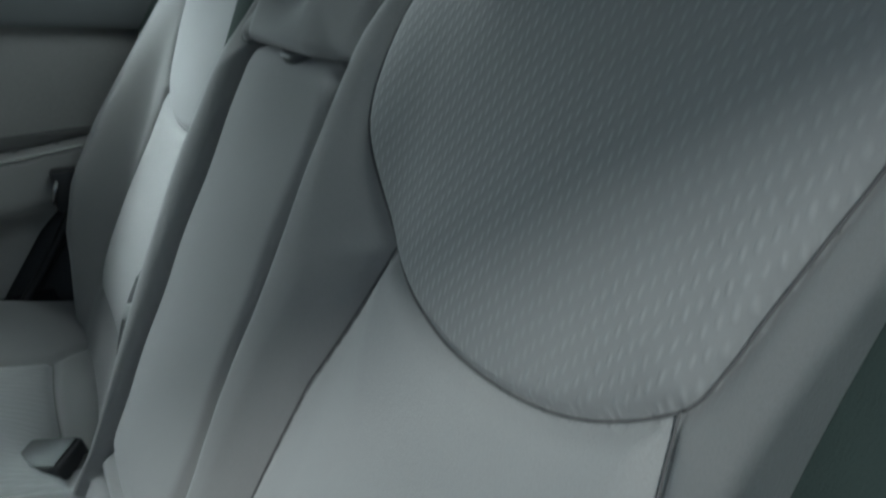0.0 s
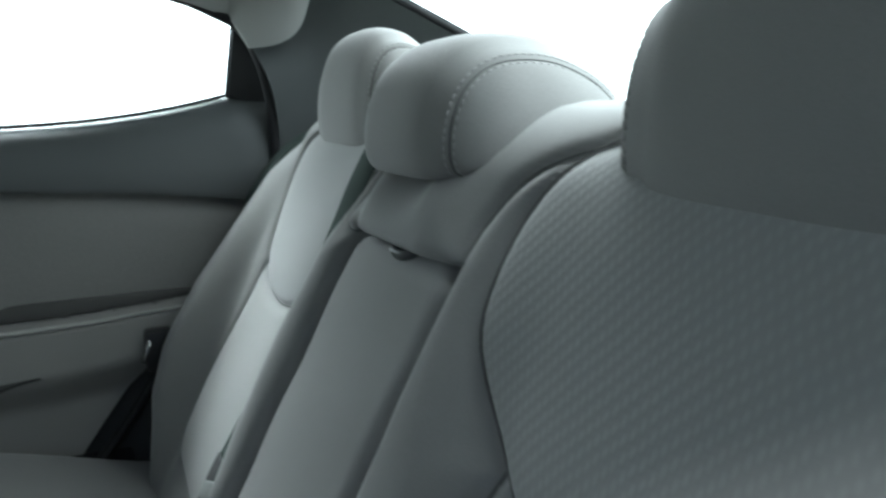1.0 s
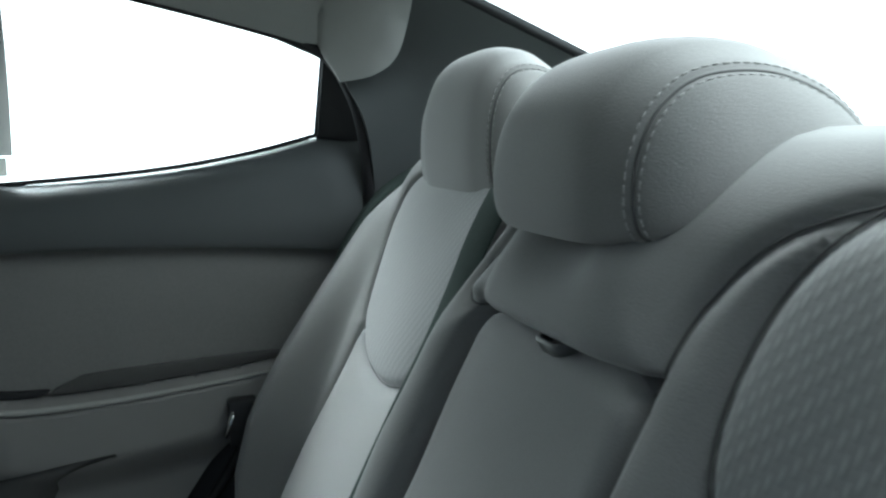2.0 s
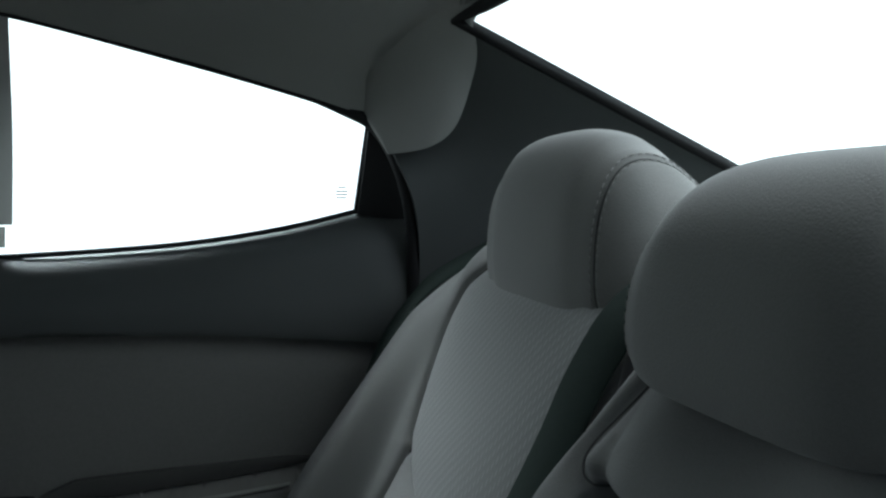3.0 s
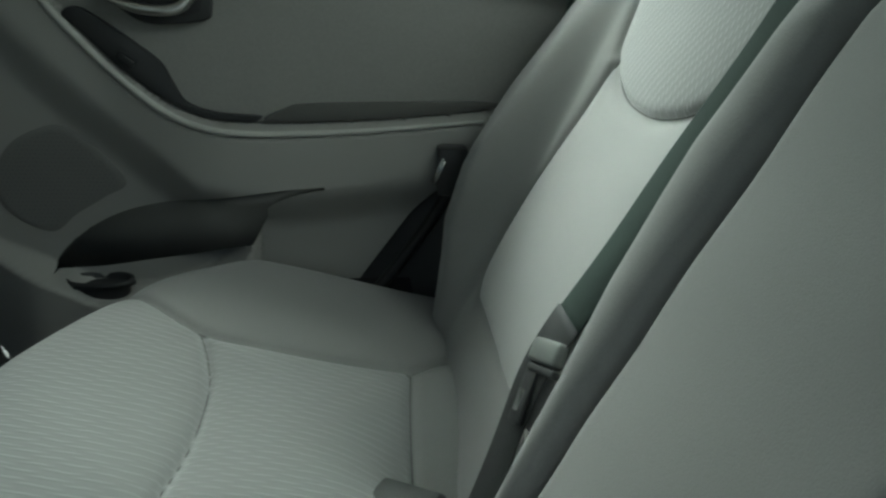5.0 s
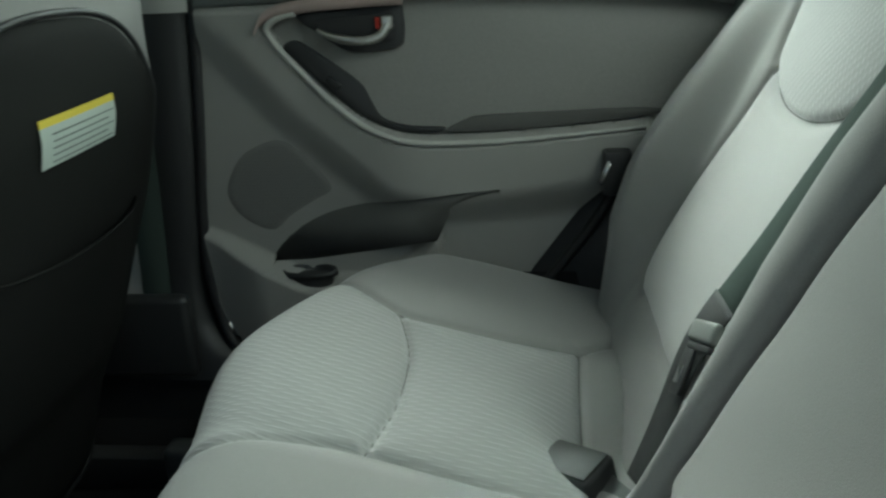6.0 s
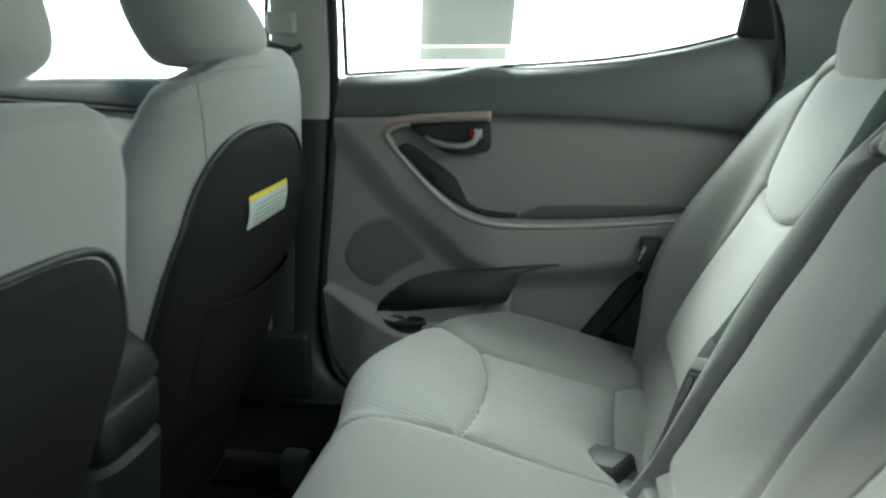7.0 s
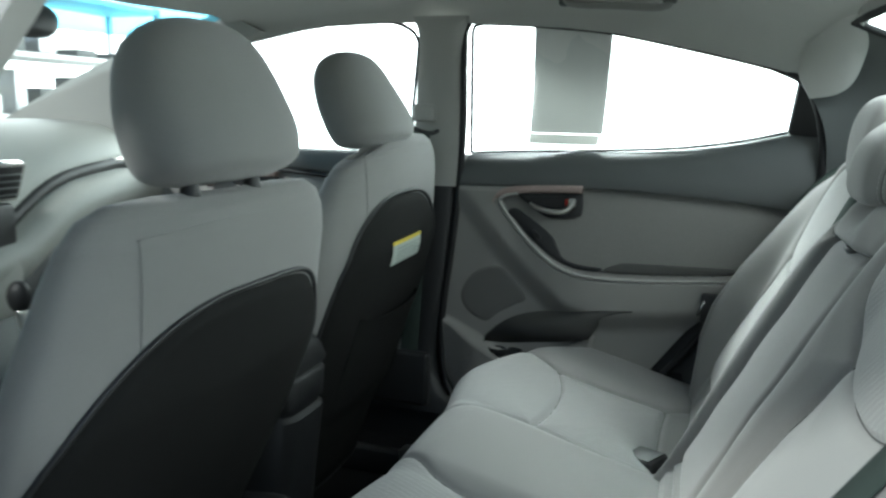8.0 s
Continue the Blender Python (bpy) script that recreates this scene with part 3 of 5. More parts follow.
b_pillar(1)
b_pillar(-1)
for s, nm in ((1, "right"), (-1, "left")):
    ob = part("sill_" + nm, box((-2.0, min(s * 0.66, s * 0.83), GROUND + 0.17), (-0.15, max(s * 0.66, s * 0.83), 0.19), 0.02), PAINT if s < 0 else BLACK, None, "door sill along the side of the car floor")
    tagged(ob, category="sill", kind="structure")
    # roof rail over the door openings
    rail = np.array([[(x, s * (edge_y(x) + d), edge_z(x) + h) for d, h in ((0.0, 0.0), (0.010, 0.000), (0.040, 0.012), (0.07, 0.03), (0.05, 0.06))] for x in np.linspace(-1.75, 0.06, 50)])
    ob = wall_grid("roof_rail_" + nm, rail, FELT, None, "pale grey rail trim under the roof edge")
    tagged(ob, category="trim", kind="structure")
    outer = np.array([[(x, s * (edge_y(x) + d), edge_z(x) + h) for d, h in ((0.045, 0.013), (0.075, 0.020), (0.085, 0.045), (0.07, 0.09))] for x in np.linspace(-1.75, 0.06, 50)])
    ob = wall_grid("roof_side_" + nm, outer, PAINT, None, "painted outer edge of the car roof")
    tagged(ob, category="roof", kind="structure")
    rear = wall_grid("rear_quarter_" + nm, [[(x, s * y, z) for x, y, z in ((0.08, 0.70, 1.06), (0.3, 0.68, 1.06), (0.6, 0.66, 0.95), (1.0, 0.66, 0.86))], [(0.10, 0.76, 0.9), (0.3, 0.78, 0.9), (0.6, 0.78, 0.88), (1.0, 0.76, 0.82)], [(0.09, 0.80, 0.6), (0.3, 0.84, 0.6), (0.6, 0.84, 0.6), (1.0, 0.80, 0.6)], [(-0.15, 0.80, 0.2), (0.1, 0.84, 0.3), (0.6, 0.84, 0.3), (1.0, 0.80, 0.1)]] if s > 0 else [[(x, s * y, z) for x, y, z in row] for row in (((0.08, 0.70, 1.06), (0.3, 0.68, 1.06), (0.6, 0.66, 0.95), (1.0, 0.66, 0.86)), ((0.10, 0.76, 0.9), (0.3, 0.78, 0.9), (0.6, 0.78, 0.88), (1.0, 0.76, 0.82)), ((0.09, 0.80, 0.6), (0.3, 0.84, 0.6), (0.6, 0.84, 0.6), (1.0, 0.80, 0.6)), ((-0.15, 0.80, 0.2), (0.1, 0.84, 0.3), (0.6, 0.84, 0.3), (1.0, 0.80, 0.1)))], PAINT, None, "painted rear quarter of the car body")
    tagged(rear, category="body panel", kind="structure")


# ---- rear seat ----
def seat_x(z):
    return 0.437 * (np.asarray(z) - 0.70)


BOLSTER_Z = [0.30, 0.349, 0.449, 0.491, 0.559, 0.585, 0.65, 0.741, 0.812, 0.858, 0.91]
BOLSTER_D = [-0.005, 0.0, 0.034, 0.050, 0.061, 0.060, 0.050, 0.026, 0.005, -0.020, -0.035]
TOP = 0.905


def oval(s, n=96):
    rim = spline([(0.442, 0.704), (0.402, 0.681), (0.350, 0.670), (0.287, 0.672), (0.224, 0.695), (0.163, 0.752), (0.150, 0.805), (0.160, 0.85), (0.195, 0.880), (0.26, 0.889), (0.34, 0.890), (0.42, 0.883), (0.466, 0.858), (0.479, 0.825), (0.477, 0.802), (0.468, 0.773), (0.459, 0.745), (0.453, 0.724)], 7, closed=True)
    return rim * np.array([s, 1])


def lower_outline(s):
    o = np.array([(0.442, 0.7045), (0.456, 0.64), (0.470, 0.583), (0.486, 0.52), (0.487, 0.474), (0.470, 0.445), (0.446, 0.432), (0.30, 0.424), (0.17, 0.424), (0.172, 0.5), (0.187, 0.6), (0.221, 0.697)])
    return o * np.array([s, 1])


def back_height(q, dist):
    y, z = q[:, 0], q[:, 1]
    a = np.abs(y)
    d = np.interp(z, BOLSTER_Z, BOLSTER_D) * ss(0.480, 0.540, a)
    # the middle section stands proud and carries a roll between the armrest and the split
    sp = split_y(z)
    mid = np.interp(z, PROUD_Z, PROUD_D)
    u = np.clip((y - HOLE_R) / (sp - HOLE_R), 0, 1)
    d += np.where(y < sp, mid * np.where(y < 0, ss(0.225, 0.108, a), 1.0), 0)
    d += np.where((y > HOLE_R) & (y < sp), (0.015 * np.clip(1 - (2 * u - 1) ** 2, 0, 1) ** 0.6 - 0.003) * ss(0.86, 0.775, z), 0)
    # plump pad over the armrest
    d += 0.013 * ss(0.112, 0.060, np.abs(y + 0.004)) * ss(0.780, 0.802, z) * ss(0.885, 0.83, z)
    hole = np.maximum(np.maximum(y - HOLE_R, HOLE_L - y), np.maximum(z - 0.787, 0.40 - z))
    d -= 0.026 * ss(0.006, 0.0, np.abs(hole)) * np.where(a < 0.15, 1, 0)
    d -= 0.02 * ss(0.06, 0.0, a) * ss(0.80, 0.84, z) * ss(0.92, 0.88, z)
    d += 0.012 * np.exp(-((z - 0.50) / 0.10) ** 2) * ss(0.15, 0.22, a) * ss(0.50, 0.44, a)
    # padding swells between the seams
    d += 0.012 * (1 - np.exp(-dist / 0.026))
    d -= 0.0060 * np.exp(-(dist / 0.0055) ** 2)
    # softly creased cloth
    d += 0.0012 * np.sin(38 * z + 9 * y) * np.sin(21 * y + 4)
    # rounded rim
    out = 0.12
    cy, cz = a - (0.615 - out), z - (TOP - out)
    sd = np.where((cy > 0) & (cz > 0), out - np.hypot(cy, cz), np.minimum(0.615 - a, TOP - z))
    r = 0.055
    e = np.clip(sd, 0, r)
    d -= r - np.sqrt(np.maximum(r * r - (r - e) ** 2, 0))
    r = 0.016
    e = np.clip(np.abs(y - sp), 0, r)
    d -= r - np.sqrt(np.maximum(r * r - (r - e) ** 2, 0))
    return np.stack([seat_x(z) - d, y, z], 1)


# line where the two backs part, and the well of the folding armrest
SPLIT_Z = [0.30, 0.45, 0.53, 0.60, 0.69, 0.775, 0.85, 0.905]
SPLIT_Y = [0.104, 0.116, 0.128, 0.142, 0.149, 0.141, 0.120, 0.104]
PROUD_Z = [0.38, 0.47, 0.60, 0.65, 0.72, 0.80, 0.86, 0.905]
PROUD_D = [0.047, 0.043, 0.036, 0.032, 0.026, 0.020, 0.010, 0.0]
HOLE_L, HOLE_R = -0.113, 0.090


def split_y(z):
    return np.interp(z, SPLIT_Z, SPLIT_Y)


def back_grid(y0, y1, cell):
    """Rows up the back; a positive or negative outer edge is rounded at the top corner."""
    zs = np.linspace(0.30, TOP, int((TOP - 0.30) / cell) + 1)
    n = int((0.465 if y0 is None else 0.765) / cell) + 1
    rows = []
    for z in zs:
        o = 0.615 if z < TOP - 0.12 else 0.615 - 0.12 + math.sqrt(max(0.12 ** 2 - (z - TOP + 0.12) ** 2, 0))
        a = split_y(z) + 0.0015 if y0 is None else max(y0, -o)
        b = split_y(z) - 0.0015 if y1 is None else min(y1, o)
        rows.append(np.stack([np.linspace(a, b, n), np.full(n, z)], 1))
    return np.array(rows)


def closed(p):
    return np.concatenate([p, p[:1]])


def welt(lines, height, parent, lift=(-0.0024, 0, 0.0010)):
    """Thin dark sewn lines lying in the grooves of a padded surface."""
    for ln in lines:
        q = dense(ln, 0.006)
        p = height(q, np.zeros(len(q))) + np.array(lift)
        v, f = tube(p, 0.0007, 5)
        mesh_part("seam", v, f, SEAM, parent)


CELL = 0.004
small_back = thing("rear_bench_section", "pale grey cloth rear seat back beside the far door, upright", "seat", group="rear seat backs")
ov, lo = oval(1), lower_outline(1)
quilt(back_grid(None, 0.615, CELL), [closed(ov), lo[:7], lo[6:9]], [("upper_insert", ov), ("lower_insert", lo), ("side_padding", None)], back_height, CELL, small_back, [RIBBED, INSERT, CLOTH], skirt=(0.11, 0, -0.03))
shown = np.roll(ov, -int(np.argmin(ov[:, 0])), axis=0)
welt([shown[shown[:, 0] > 0.166]], lambda q, d: back_height(np.stack([np.maximum(q[:, 0], split_y(q[:, 1]) + 0.004), q[:, 1]], 1), d), small_back)
welt([lo[:7], lo[6:9]], back_height, small_back)
large_back = thing("rear_bench_section", "pale grey cloth rear seat back with a folded-up middle armrest", "seat", group="rear seat backs")
ov, lo = oval(-1), lower_outline(-1)
HOLE = [(HOLE_L, 0.42), (HOLE_R, 0.42), (HOLE_R, 0.787), (HOLE_L, 0.787)]
center_seams = [spline([(HOLE_L, 0.787), (-0.118, 0.825), (-0.150, 0.862), (-0.24, 0.889)], 10), spline([(HOLE_R, 0.787), (0.106, 0.790), (0.113, 0.803), (0.102, 0.835), (0.088, 0.88)], 10)]
center_seams += [np.array([HOLE[i], HOLE[(i + 1) % 4]]) for i in range(4)]
quilt(back_grid(-0.615, None, CELL), [closed(ov), lo[:7], lo[6:9], lo[8:]] + center_seams, [("upper_insert", ov), ("lower_insert", lo), ("side_padding", None)], back_height, CELL, large_back, [RIBBED, INSERT, CLOTH], skirt=(0.11, 0, -0.03), drop=HOLE)
welt([closed(ov), lo[:7], lo[6:9], lo[8:], center_seams[0], center_seams[1]], back_height, large_back)
wall_grid("armrest_well", [[(seat_x(z) + 0.045, y, z) for y in (-0.125, 0, 0.13)] for z in (0.38, 0.6, 0.81)], BLACK, large_back, thick=(0.01, 0, 0))


ARM_Z0, ARM_Z1, ARM_C, ARM_W, ARM_R = 0.425, 0.789, (HOLE_L + HOLE_R) / 2, (HOLE_R - HOLE_L) / 2 - 0.001, 0.020


def armrest_height(q, dist):
    y, z = q[:, 0], q[:, 1]
    r = 0.013
    cy = np.abs(y - ARM_C) - (ARM_W - ARM_R)
    cz = np.maximum(z - (ARM_Z1 - ARM_R), (ARM_Z0 + ARM_R) - z)
    sd = np.where((cy > 0) & (cz > 0), ARM_R - np.hypot(cy, cz), np.minimum(ARM_R - cy, ARM_R - cz))
    e = np.clip(sd, 0, r)
    d = np.interp(z, PROUD_Z, PROUD_D) + 0.003 + 0.004 * (1 - ((y - ARM_C) / ARM_W) ** 2)
    d += 0.0008 * np.sin(60 * z + 20 * y)
    d -= r - np.sqrt(np.maximum(r * r - (r - e) ** 2, 0))
    return np.stack([seat_x(z) - d, q[:, 0], z], 1)


g = []
for z in np.linspace(ARM_Z0, ARM_Z1, 70):
    k = max(z - (ARM_Z1 - ARM_R), (ARM_Z0 + ARM_R) - z, 0)
    w = ARM_W - ARM_R + math.sqrt(max(ARM_R ** 2 - k * k, 0))
    g.append(np.stack([np.linspace(ARM_C - w, ARM_C + w, 45), np.full(45, z)], 1))
quilt(np.array(g), [], [("armrest", None)], armrest_height, 0.005, large_back, [CLOTH], skirt=(0.06, 0, 0))
# pull loop at the top of the armrest
v, f = ribbon(spline([(0.034, -0.008, 0.790), (0.018, -0.009, 0.789), (0.011, -0.014, 0.787), (0.010, -0.024, 0.787), (0.011, -0.034, 0.787), (0.018, -0.039, 0.789), (0.034, -0.040, 0.790)], 6), (-0.5, 0, 0.8), 0.009, 0.004)
mesh_part("pull_loop", v, f, TONGUE, large_back, "dark grey cloth pull loop")


def wedge_headrest(parent, y0, half, profile, seam_v, post_y, power=2.6, shift=(0, 0)):
    """A low rear headrest: a padded wedge with flat ends set off by stitched seams."""
    prof = spline(profile, 8, closed=True) + np.array(shift)
    c = np.array([prof[:, 0].mean(), prof[:, 1].min() * 0.8 + prof[:, 1].max() * 0.2])

    def at(v, p, squeeze=1.0):
        """Point of the cover at v along its width: the top falls off like a dome, the front and back stay fuller."""
        a = min(abs(v), 0.9995)
        kz = (1 - a ** power) ** (1 / 2.0) if p[1] > c[1] else (1 - a ** 3.8) ** (1 / 2.1)
        kx = (1 - a ** 4.2) ** (1 / 2.2)
        return (c[0] + (p[0] - c[0]) * kx * squeeze, y0 + half * v, c[1] + (p[1] - c[1]) * max(kz, 0.02) * squeeze)
    vs = np.concatenate([np.linspace(-1, -seam_v - 0.03, 16), -seam_v + np.array([-0.015, 0, 0.015]), np.linspace(-seam_v + 0.03, seam_v - 0.03, 18), seam_v + np.array([-0.015, 0, 0.015]), np.linspace(seam_v + 0.03, 1, 16)])
    secs = []
    for v in vs:
        secs.append([at(v, p, 1 - 0.025 * math.exp(-((abs(v) - seam_v) / 0.016) ** 2) - 0.055 * math.exp(-((abs(v) - seam_v + 0.13) / 0.055) ** 2)) for p in prof])
    ve, fa = loft(secs)
    head = mesh_part("headrest", ve, fa, CLOTH, parent, angle=60)
    for sgn in (-1, 1):
        for off in (-0.0028, 0.0028):
            vv = seam_v + off / half
            ln = np.array([at(sgn * vv, p, 0.999) for p in prof[:int(len(prof) * 0.75)]])
            ve, fa = stitches(ln, (0, 0, 0), 0.004, 0.0022, 0.00045)
            mesh_part("stitching", ve, fa, STITCH, head)
        ve, fa = tube([at(sgn * seam_v, p, 0.978) for p in prof[:int(len(prof) * 0.8)]], 0.0009, 5)
        mesh_part("seam", ve, fa, SEAM, head)
    for sgn in (-1, 1):
        ve, fa = tube([(c[0] + 0.02, y0 + sgn * post_y, c[1] - 0.03), (c[0] + 0.01, y0 + sgn * post_y, c[1] - 0.12)], 0.006, 10)
        mesh_part("post", ve, fa, STEEL, head)
    return head


OUTER = [(0.072, 0.840), (0.056, 0.862), (0.056, 0.920), (0.067, 0.962), (0.088, 0.982), (0.122, 0.978), (0.162, 0.945), (0.190, 0.908), (0.182, 0.885), (0.150, 0.868), (0.108, 0.848)]
MIDDLE = [(0.026, 0.846), (0.012, 0.862), (0.014, 0.900), (0.030, 0.934), (0.062, 0.955), (0.115, 0.957), (0.165, 0.938), (0.194, 0.910), (0.186, 0.896), (0.130, 0.884), (0.065, 0.862)]
wedge_headrest(small_back, 0.305, 0.140, OUTER, 0.74, 0.06, 3.1, (0.002, 0.008))
wedge_headrest(large_back, -0.334, 0.136, OUTER, 0.78, 0.06, 3.3)
wedge_headrest(large_back, 0.006, 0.108, MIDDLE, 0.80, 0.05, 3.55)


# ---- rear cushion ----
def front_x(y):
    return -0.578 - 0.030 * np.exp(-((np.abs(y) - 0.29) / 0.13) ** 2) + 0.13 * (np.abs(y) / 0.64) ** 4


def cushion_height(q, dist):
    x, y = q[:, 0], q[:, 1]
    a = np.abs(y)
    z = 0.409 - 0.25 * (x + 0.42)
    z += 0.016 * np.exp(-((a - 0.42) / 0.14) ** 2) * ss(-0.60, -0.45, x)
    z += 0.012 * ss(0.15, 0.10, a)
    z += 0.010 * (1 - np.exp(-dist / 0.03)) - 0.006 * np.exp(-(dist / 0.0045) ** 2)
    z -= 0.030 * np.exp(-((x + 0.20) / 0.06) ** 2 - ((a - 0.245) / 0.06) ** 2)
    z += 0.0015 * np.sin(23 * x + 6) * np.sin(17 * y)
    r = 0.070
    e = np.clip(x - front_x(y), 0, r)
    z -= 1.0 * (r - np.sqrt(np.maximum(r * r - (r - e) ** 2, 0)))
    r = 0.05
    e = np.clip(0.675 - a, 0, r)
    z -= r - np.sqrt(np.maximum(r * r - (r - e) ** 2, 0))
    return np.stack([x, y, z], 1)


yy = np.linspace(-0.675, 0.675, int(1.35 / 0.0048))
rows = []
for k in np.linspace(0, 1, 105):
    rows.append(np.stack([front_x(yy) * (1 - k) - 0.09 * k, yy], 1))
grid = np.array(rows)[:, ::-1]
cushion = thing("rear_bench", "pale grey cloth rear bench cushion with sewn panels", "seat cushion")
seams, regs = [], []
for s in (1, -1):
    m = np.array([1, s])
    split = spline(np.array([(-0.590, 0.095), (-0.54, 0.108), (-0.496, 0.132), (-0.42, 0.145), (-0.293, 0.134), (-0.2, 0.125), (-0.09, 0.12)]) * m, 8)
    arc = spline(np.array([(-0.422, 0.405), (-0.408, 0.36), (-0.400, 0.31), (-0.404, 0.23), (-0.421, 0.145)]) * m, 8)
    outer = spline(np.array([(-0.565, 0.50), (-0.50, 0.465), (-0.422, 0.405), (-0.36, 0.400), (-0.303, 0.398), (-0.25, 0.400), (-0.205, 0.402)]) * m, 8)
    rear = spline(np.array([(-0.205, 0.402), (-0.211, 0.33), (-0.213, 0.25), (-0.212, 0.13)]) * m, 8)
    tail = spline(np.array([(-0.205, 0.402), (-0.16, 0.44), (-0.09, 0.46)]) * m, 6)
    seams += [split, arc, outer, rear, tail]
    regs.append(("thigh_panel", np.concatenate([split[:25], arc[::-1], outer[:17][::-1]])))
    regs.append(("seat_insert", np.concatenate([arc, split[24:41], rear[::-1], outer[16:][::-1]])))
regs = [regs[0], regs[1], regs[2], regs[3], ("bench_padding", None)]
quilt(grid, seams, regs, cushion_height, 0.006, cushion, [RIBBED, RIBBED, RIBBED, RIBBED, CLOTH], skirt=(0.02, 0, -0.12))
welt(seams, cushion_height, cushion, (0, 0, 0.0012))
part("cushion_base", box((-0.50, -0.62, 0.10), (-0.10, 0.62, 0.27), 0.02), CARPET, cushion, "black carpeted seat base")


# ---- front seats ----
def front_seat(at, x0, slope, head_x, head_z, label, tag_label, head_y=0.0, arch=2.6, lean=1.0, shoulder=0.015, droop=0.0):
    """A front seat seen from behind: padded shell, charcoal back panel with a pocket, headrest on two posts."""
    th = thing("front_seat", label, "seat", group="front seats", at=at)
    RZ = [0.26, 0.34, 0.45, 0.58, 0.68, 0.76, 0.82, 0.86, 0.885, 0.898, 0.902]
    RW = [0.210, 0.248, 0.275, 0.290, 0.286, 0.270, 0.258, 0.244, 0.224, 0.194, 0.13]
    RT = [0.060, 0.070, 0.074, 0.072, 0.068, 0.062, 0.056, 0.048, 0.038, 0.024, 0.010]

    def centre(z):
        return x0 - 0.070 + slope * (z - 0.67) + 0.22 * min(z - 0.67, 0)

    def sway(z):
        return shoulder * ss(0.70, 0.86, z)

    def rear(u, z):
        w, t = np.interp(z, RZ, RW), np.interp(z, RZ, RT)
        return centre(z) + t * (1 - min(abs(u / w), 1) ** 2.5) ** (1 / 2.5)
    zs = spline([(z,) for z in RZ], 5)[:, 0]
    secs = []
    for z in zs:
        w, t = np.interp(z, RZ, RW), np.interp(z, RZ, RT)
        ring = []
        for a in np.arange(72) * 2 * math.pi / 72:
            ca, sa = math.cos(a), math.sin(a)
            e = 2 / 2.5
            x = centre(z) + t * math.copysign(abs(ca) ** e, ca) * (1 if ca > 0 else 0.9)
            if ca < 0 and abs(sa) < 0.9:
                x += 0.02 * (1 - abs(sa) / 0.9)
            v = math.copysign(abs(sa) ** e, sa)
            ring.append((x, sway(z) + w * v, z - droop * ss(0.74, 0.90, z) * max(0.3 - v, 0) ** 1.5))
        secs.append(ring)
    v, f = loft(secs)
    back = mesh_part("backrest", v, f, CLOTH, th, angle=60)
    # seam lines of the cloth over the shoulders
    for s in (-1,):
        ln = [(rear(s * (0.165 + 0.01 * (z - 0.7)), z) - 0.0001, s * (0.165 + 0.01 * (z - 0.7)), z) for z in np.linspace(0.66, 0.865, 20)]
        v, f = tube(ln, 0.0007, 5)
        mesh_part("seam", v, f, CLOTH, back)
    ln = [(rear(u, 0.872 - 0.25 * abs(u) ** 2) - 0.0000, u, 0.872 - 0.25 * abs(u) ** 2) for u in np.linspace(-0.17, 0.17, 30)]
    v, f = tube(ln, 0.0007, 5)
    mesh_part("seam", v, f, CLOTH, back)
    # charcoal back panel under an arch
    rings, n = [], 72
    for k in np.linspace(1, 0, 22):
        ring = []
        for a in np.arange(n) * 2 * math.pi / n:
            ca, sa = math.cos(a), math.sin(a)
            e = 2 / (5 if arch > 3 and ca > 0 else 2.4 if arch > 3 else arch) if sa > 0 else 2 / 8
            zc = 0.52
            hz = (0.268 if arch < 3 else 0.262) if sa > 0 else 0.41
            z = zc + k * hz * math.copysign(abs(sa) ** e, sa)
            z = max(z, 0.12)
            w = np.interp(z, RZ, RW) * 0.985
            u = k * min(0.252 if arch < 3 else 0.238 if ca > 0 else 0.283, w) * math.copysign(abs(ca) ** e, ca)
            u = max(min(u, w), -w)
            lift_off = 0.004 + 0.006 * (1 - k ** 8) if k < 1 else -0.004
            ring.append((rear(u, z) + lift_off, u, z))
        rings.append(ring)
    v, f = loft(rings, caps=False)
    panel = mesh_part("back_panel", v, f, BACKCLOTH, th, "charcoal vinyl back panel", angle=60)
    # rim piping
    v, f = tube([np.array(p) + np.array((0.006, 0, 0)) for p in rings[0] + rings[0][:1]], 0.004, 6)
    mesh_part("piping", v, f, BLACK, panel)
    if tag_label:
        # slack map pocket: its mouth and the bag below
        bag = []
        for z in np.linspace(0.30, 0.545, 18):
            row = []
            for u in np.linspace(-0.15, 0.15, 25):
                sag = -0.012 * (1 - (u / 0.15) ** 2) * ss(0.5, 0.545, z)
                puff = 0.008 + 0.014 * math.sqrt(max(1 - (u / 0.152) ** 4, 0)) * ss(0.29, 0.36, z)
                row.append((rear(u, z) + puff, u, z + sag))
            bag.append(row)
        wall_grid("map_pocket", bag, BACKCLOTH, panel, thick=(-0.003, 0, 0))
        v, f = tube([np.array(p) + np.array((0.001, 0, 0.001)) for p in bag[-1]], 0.0020, 6)
        mesh_part("pocket_hem", v, f, BACKCLOTH, panel)
        # airbag notice: white card with a yellow head, on the back panel
        def card(name, u0, u1, z0, z1, off, mat, lab=""):
            g = [[(rear(u, z) + off, u, z + 0.03 * u) for u in np.linspace(u0, u1, 6)] for z in np.linspace(z0, z1, 4)]
            return wall_grid(name, g, mat, panel, lab, thick=(0.0006, 0, 0))
        card("notice", -0.084, 0.064, 0.646, 0.687, 0.0125, PRINT, "white printed notice with a yellow heading")
        card("notice_heading", -0.084, 0.064, 0.687, 0.695, 0.0125, YELLOW)
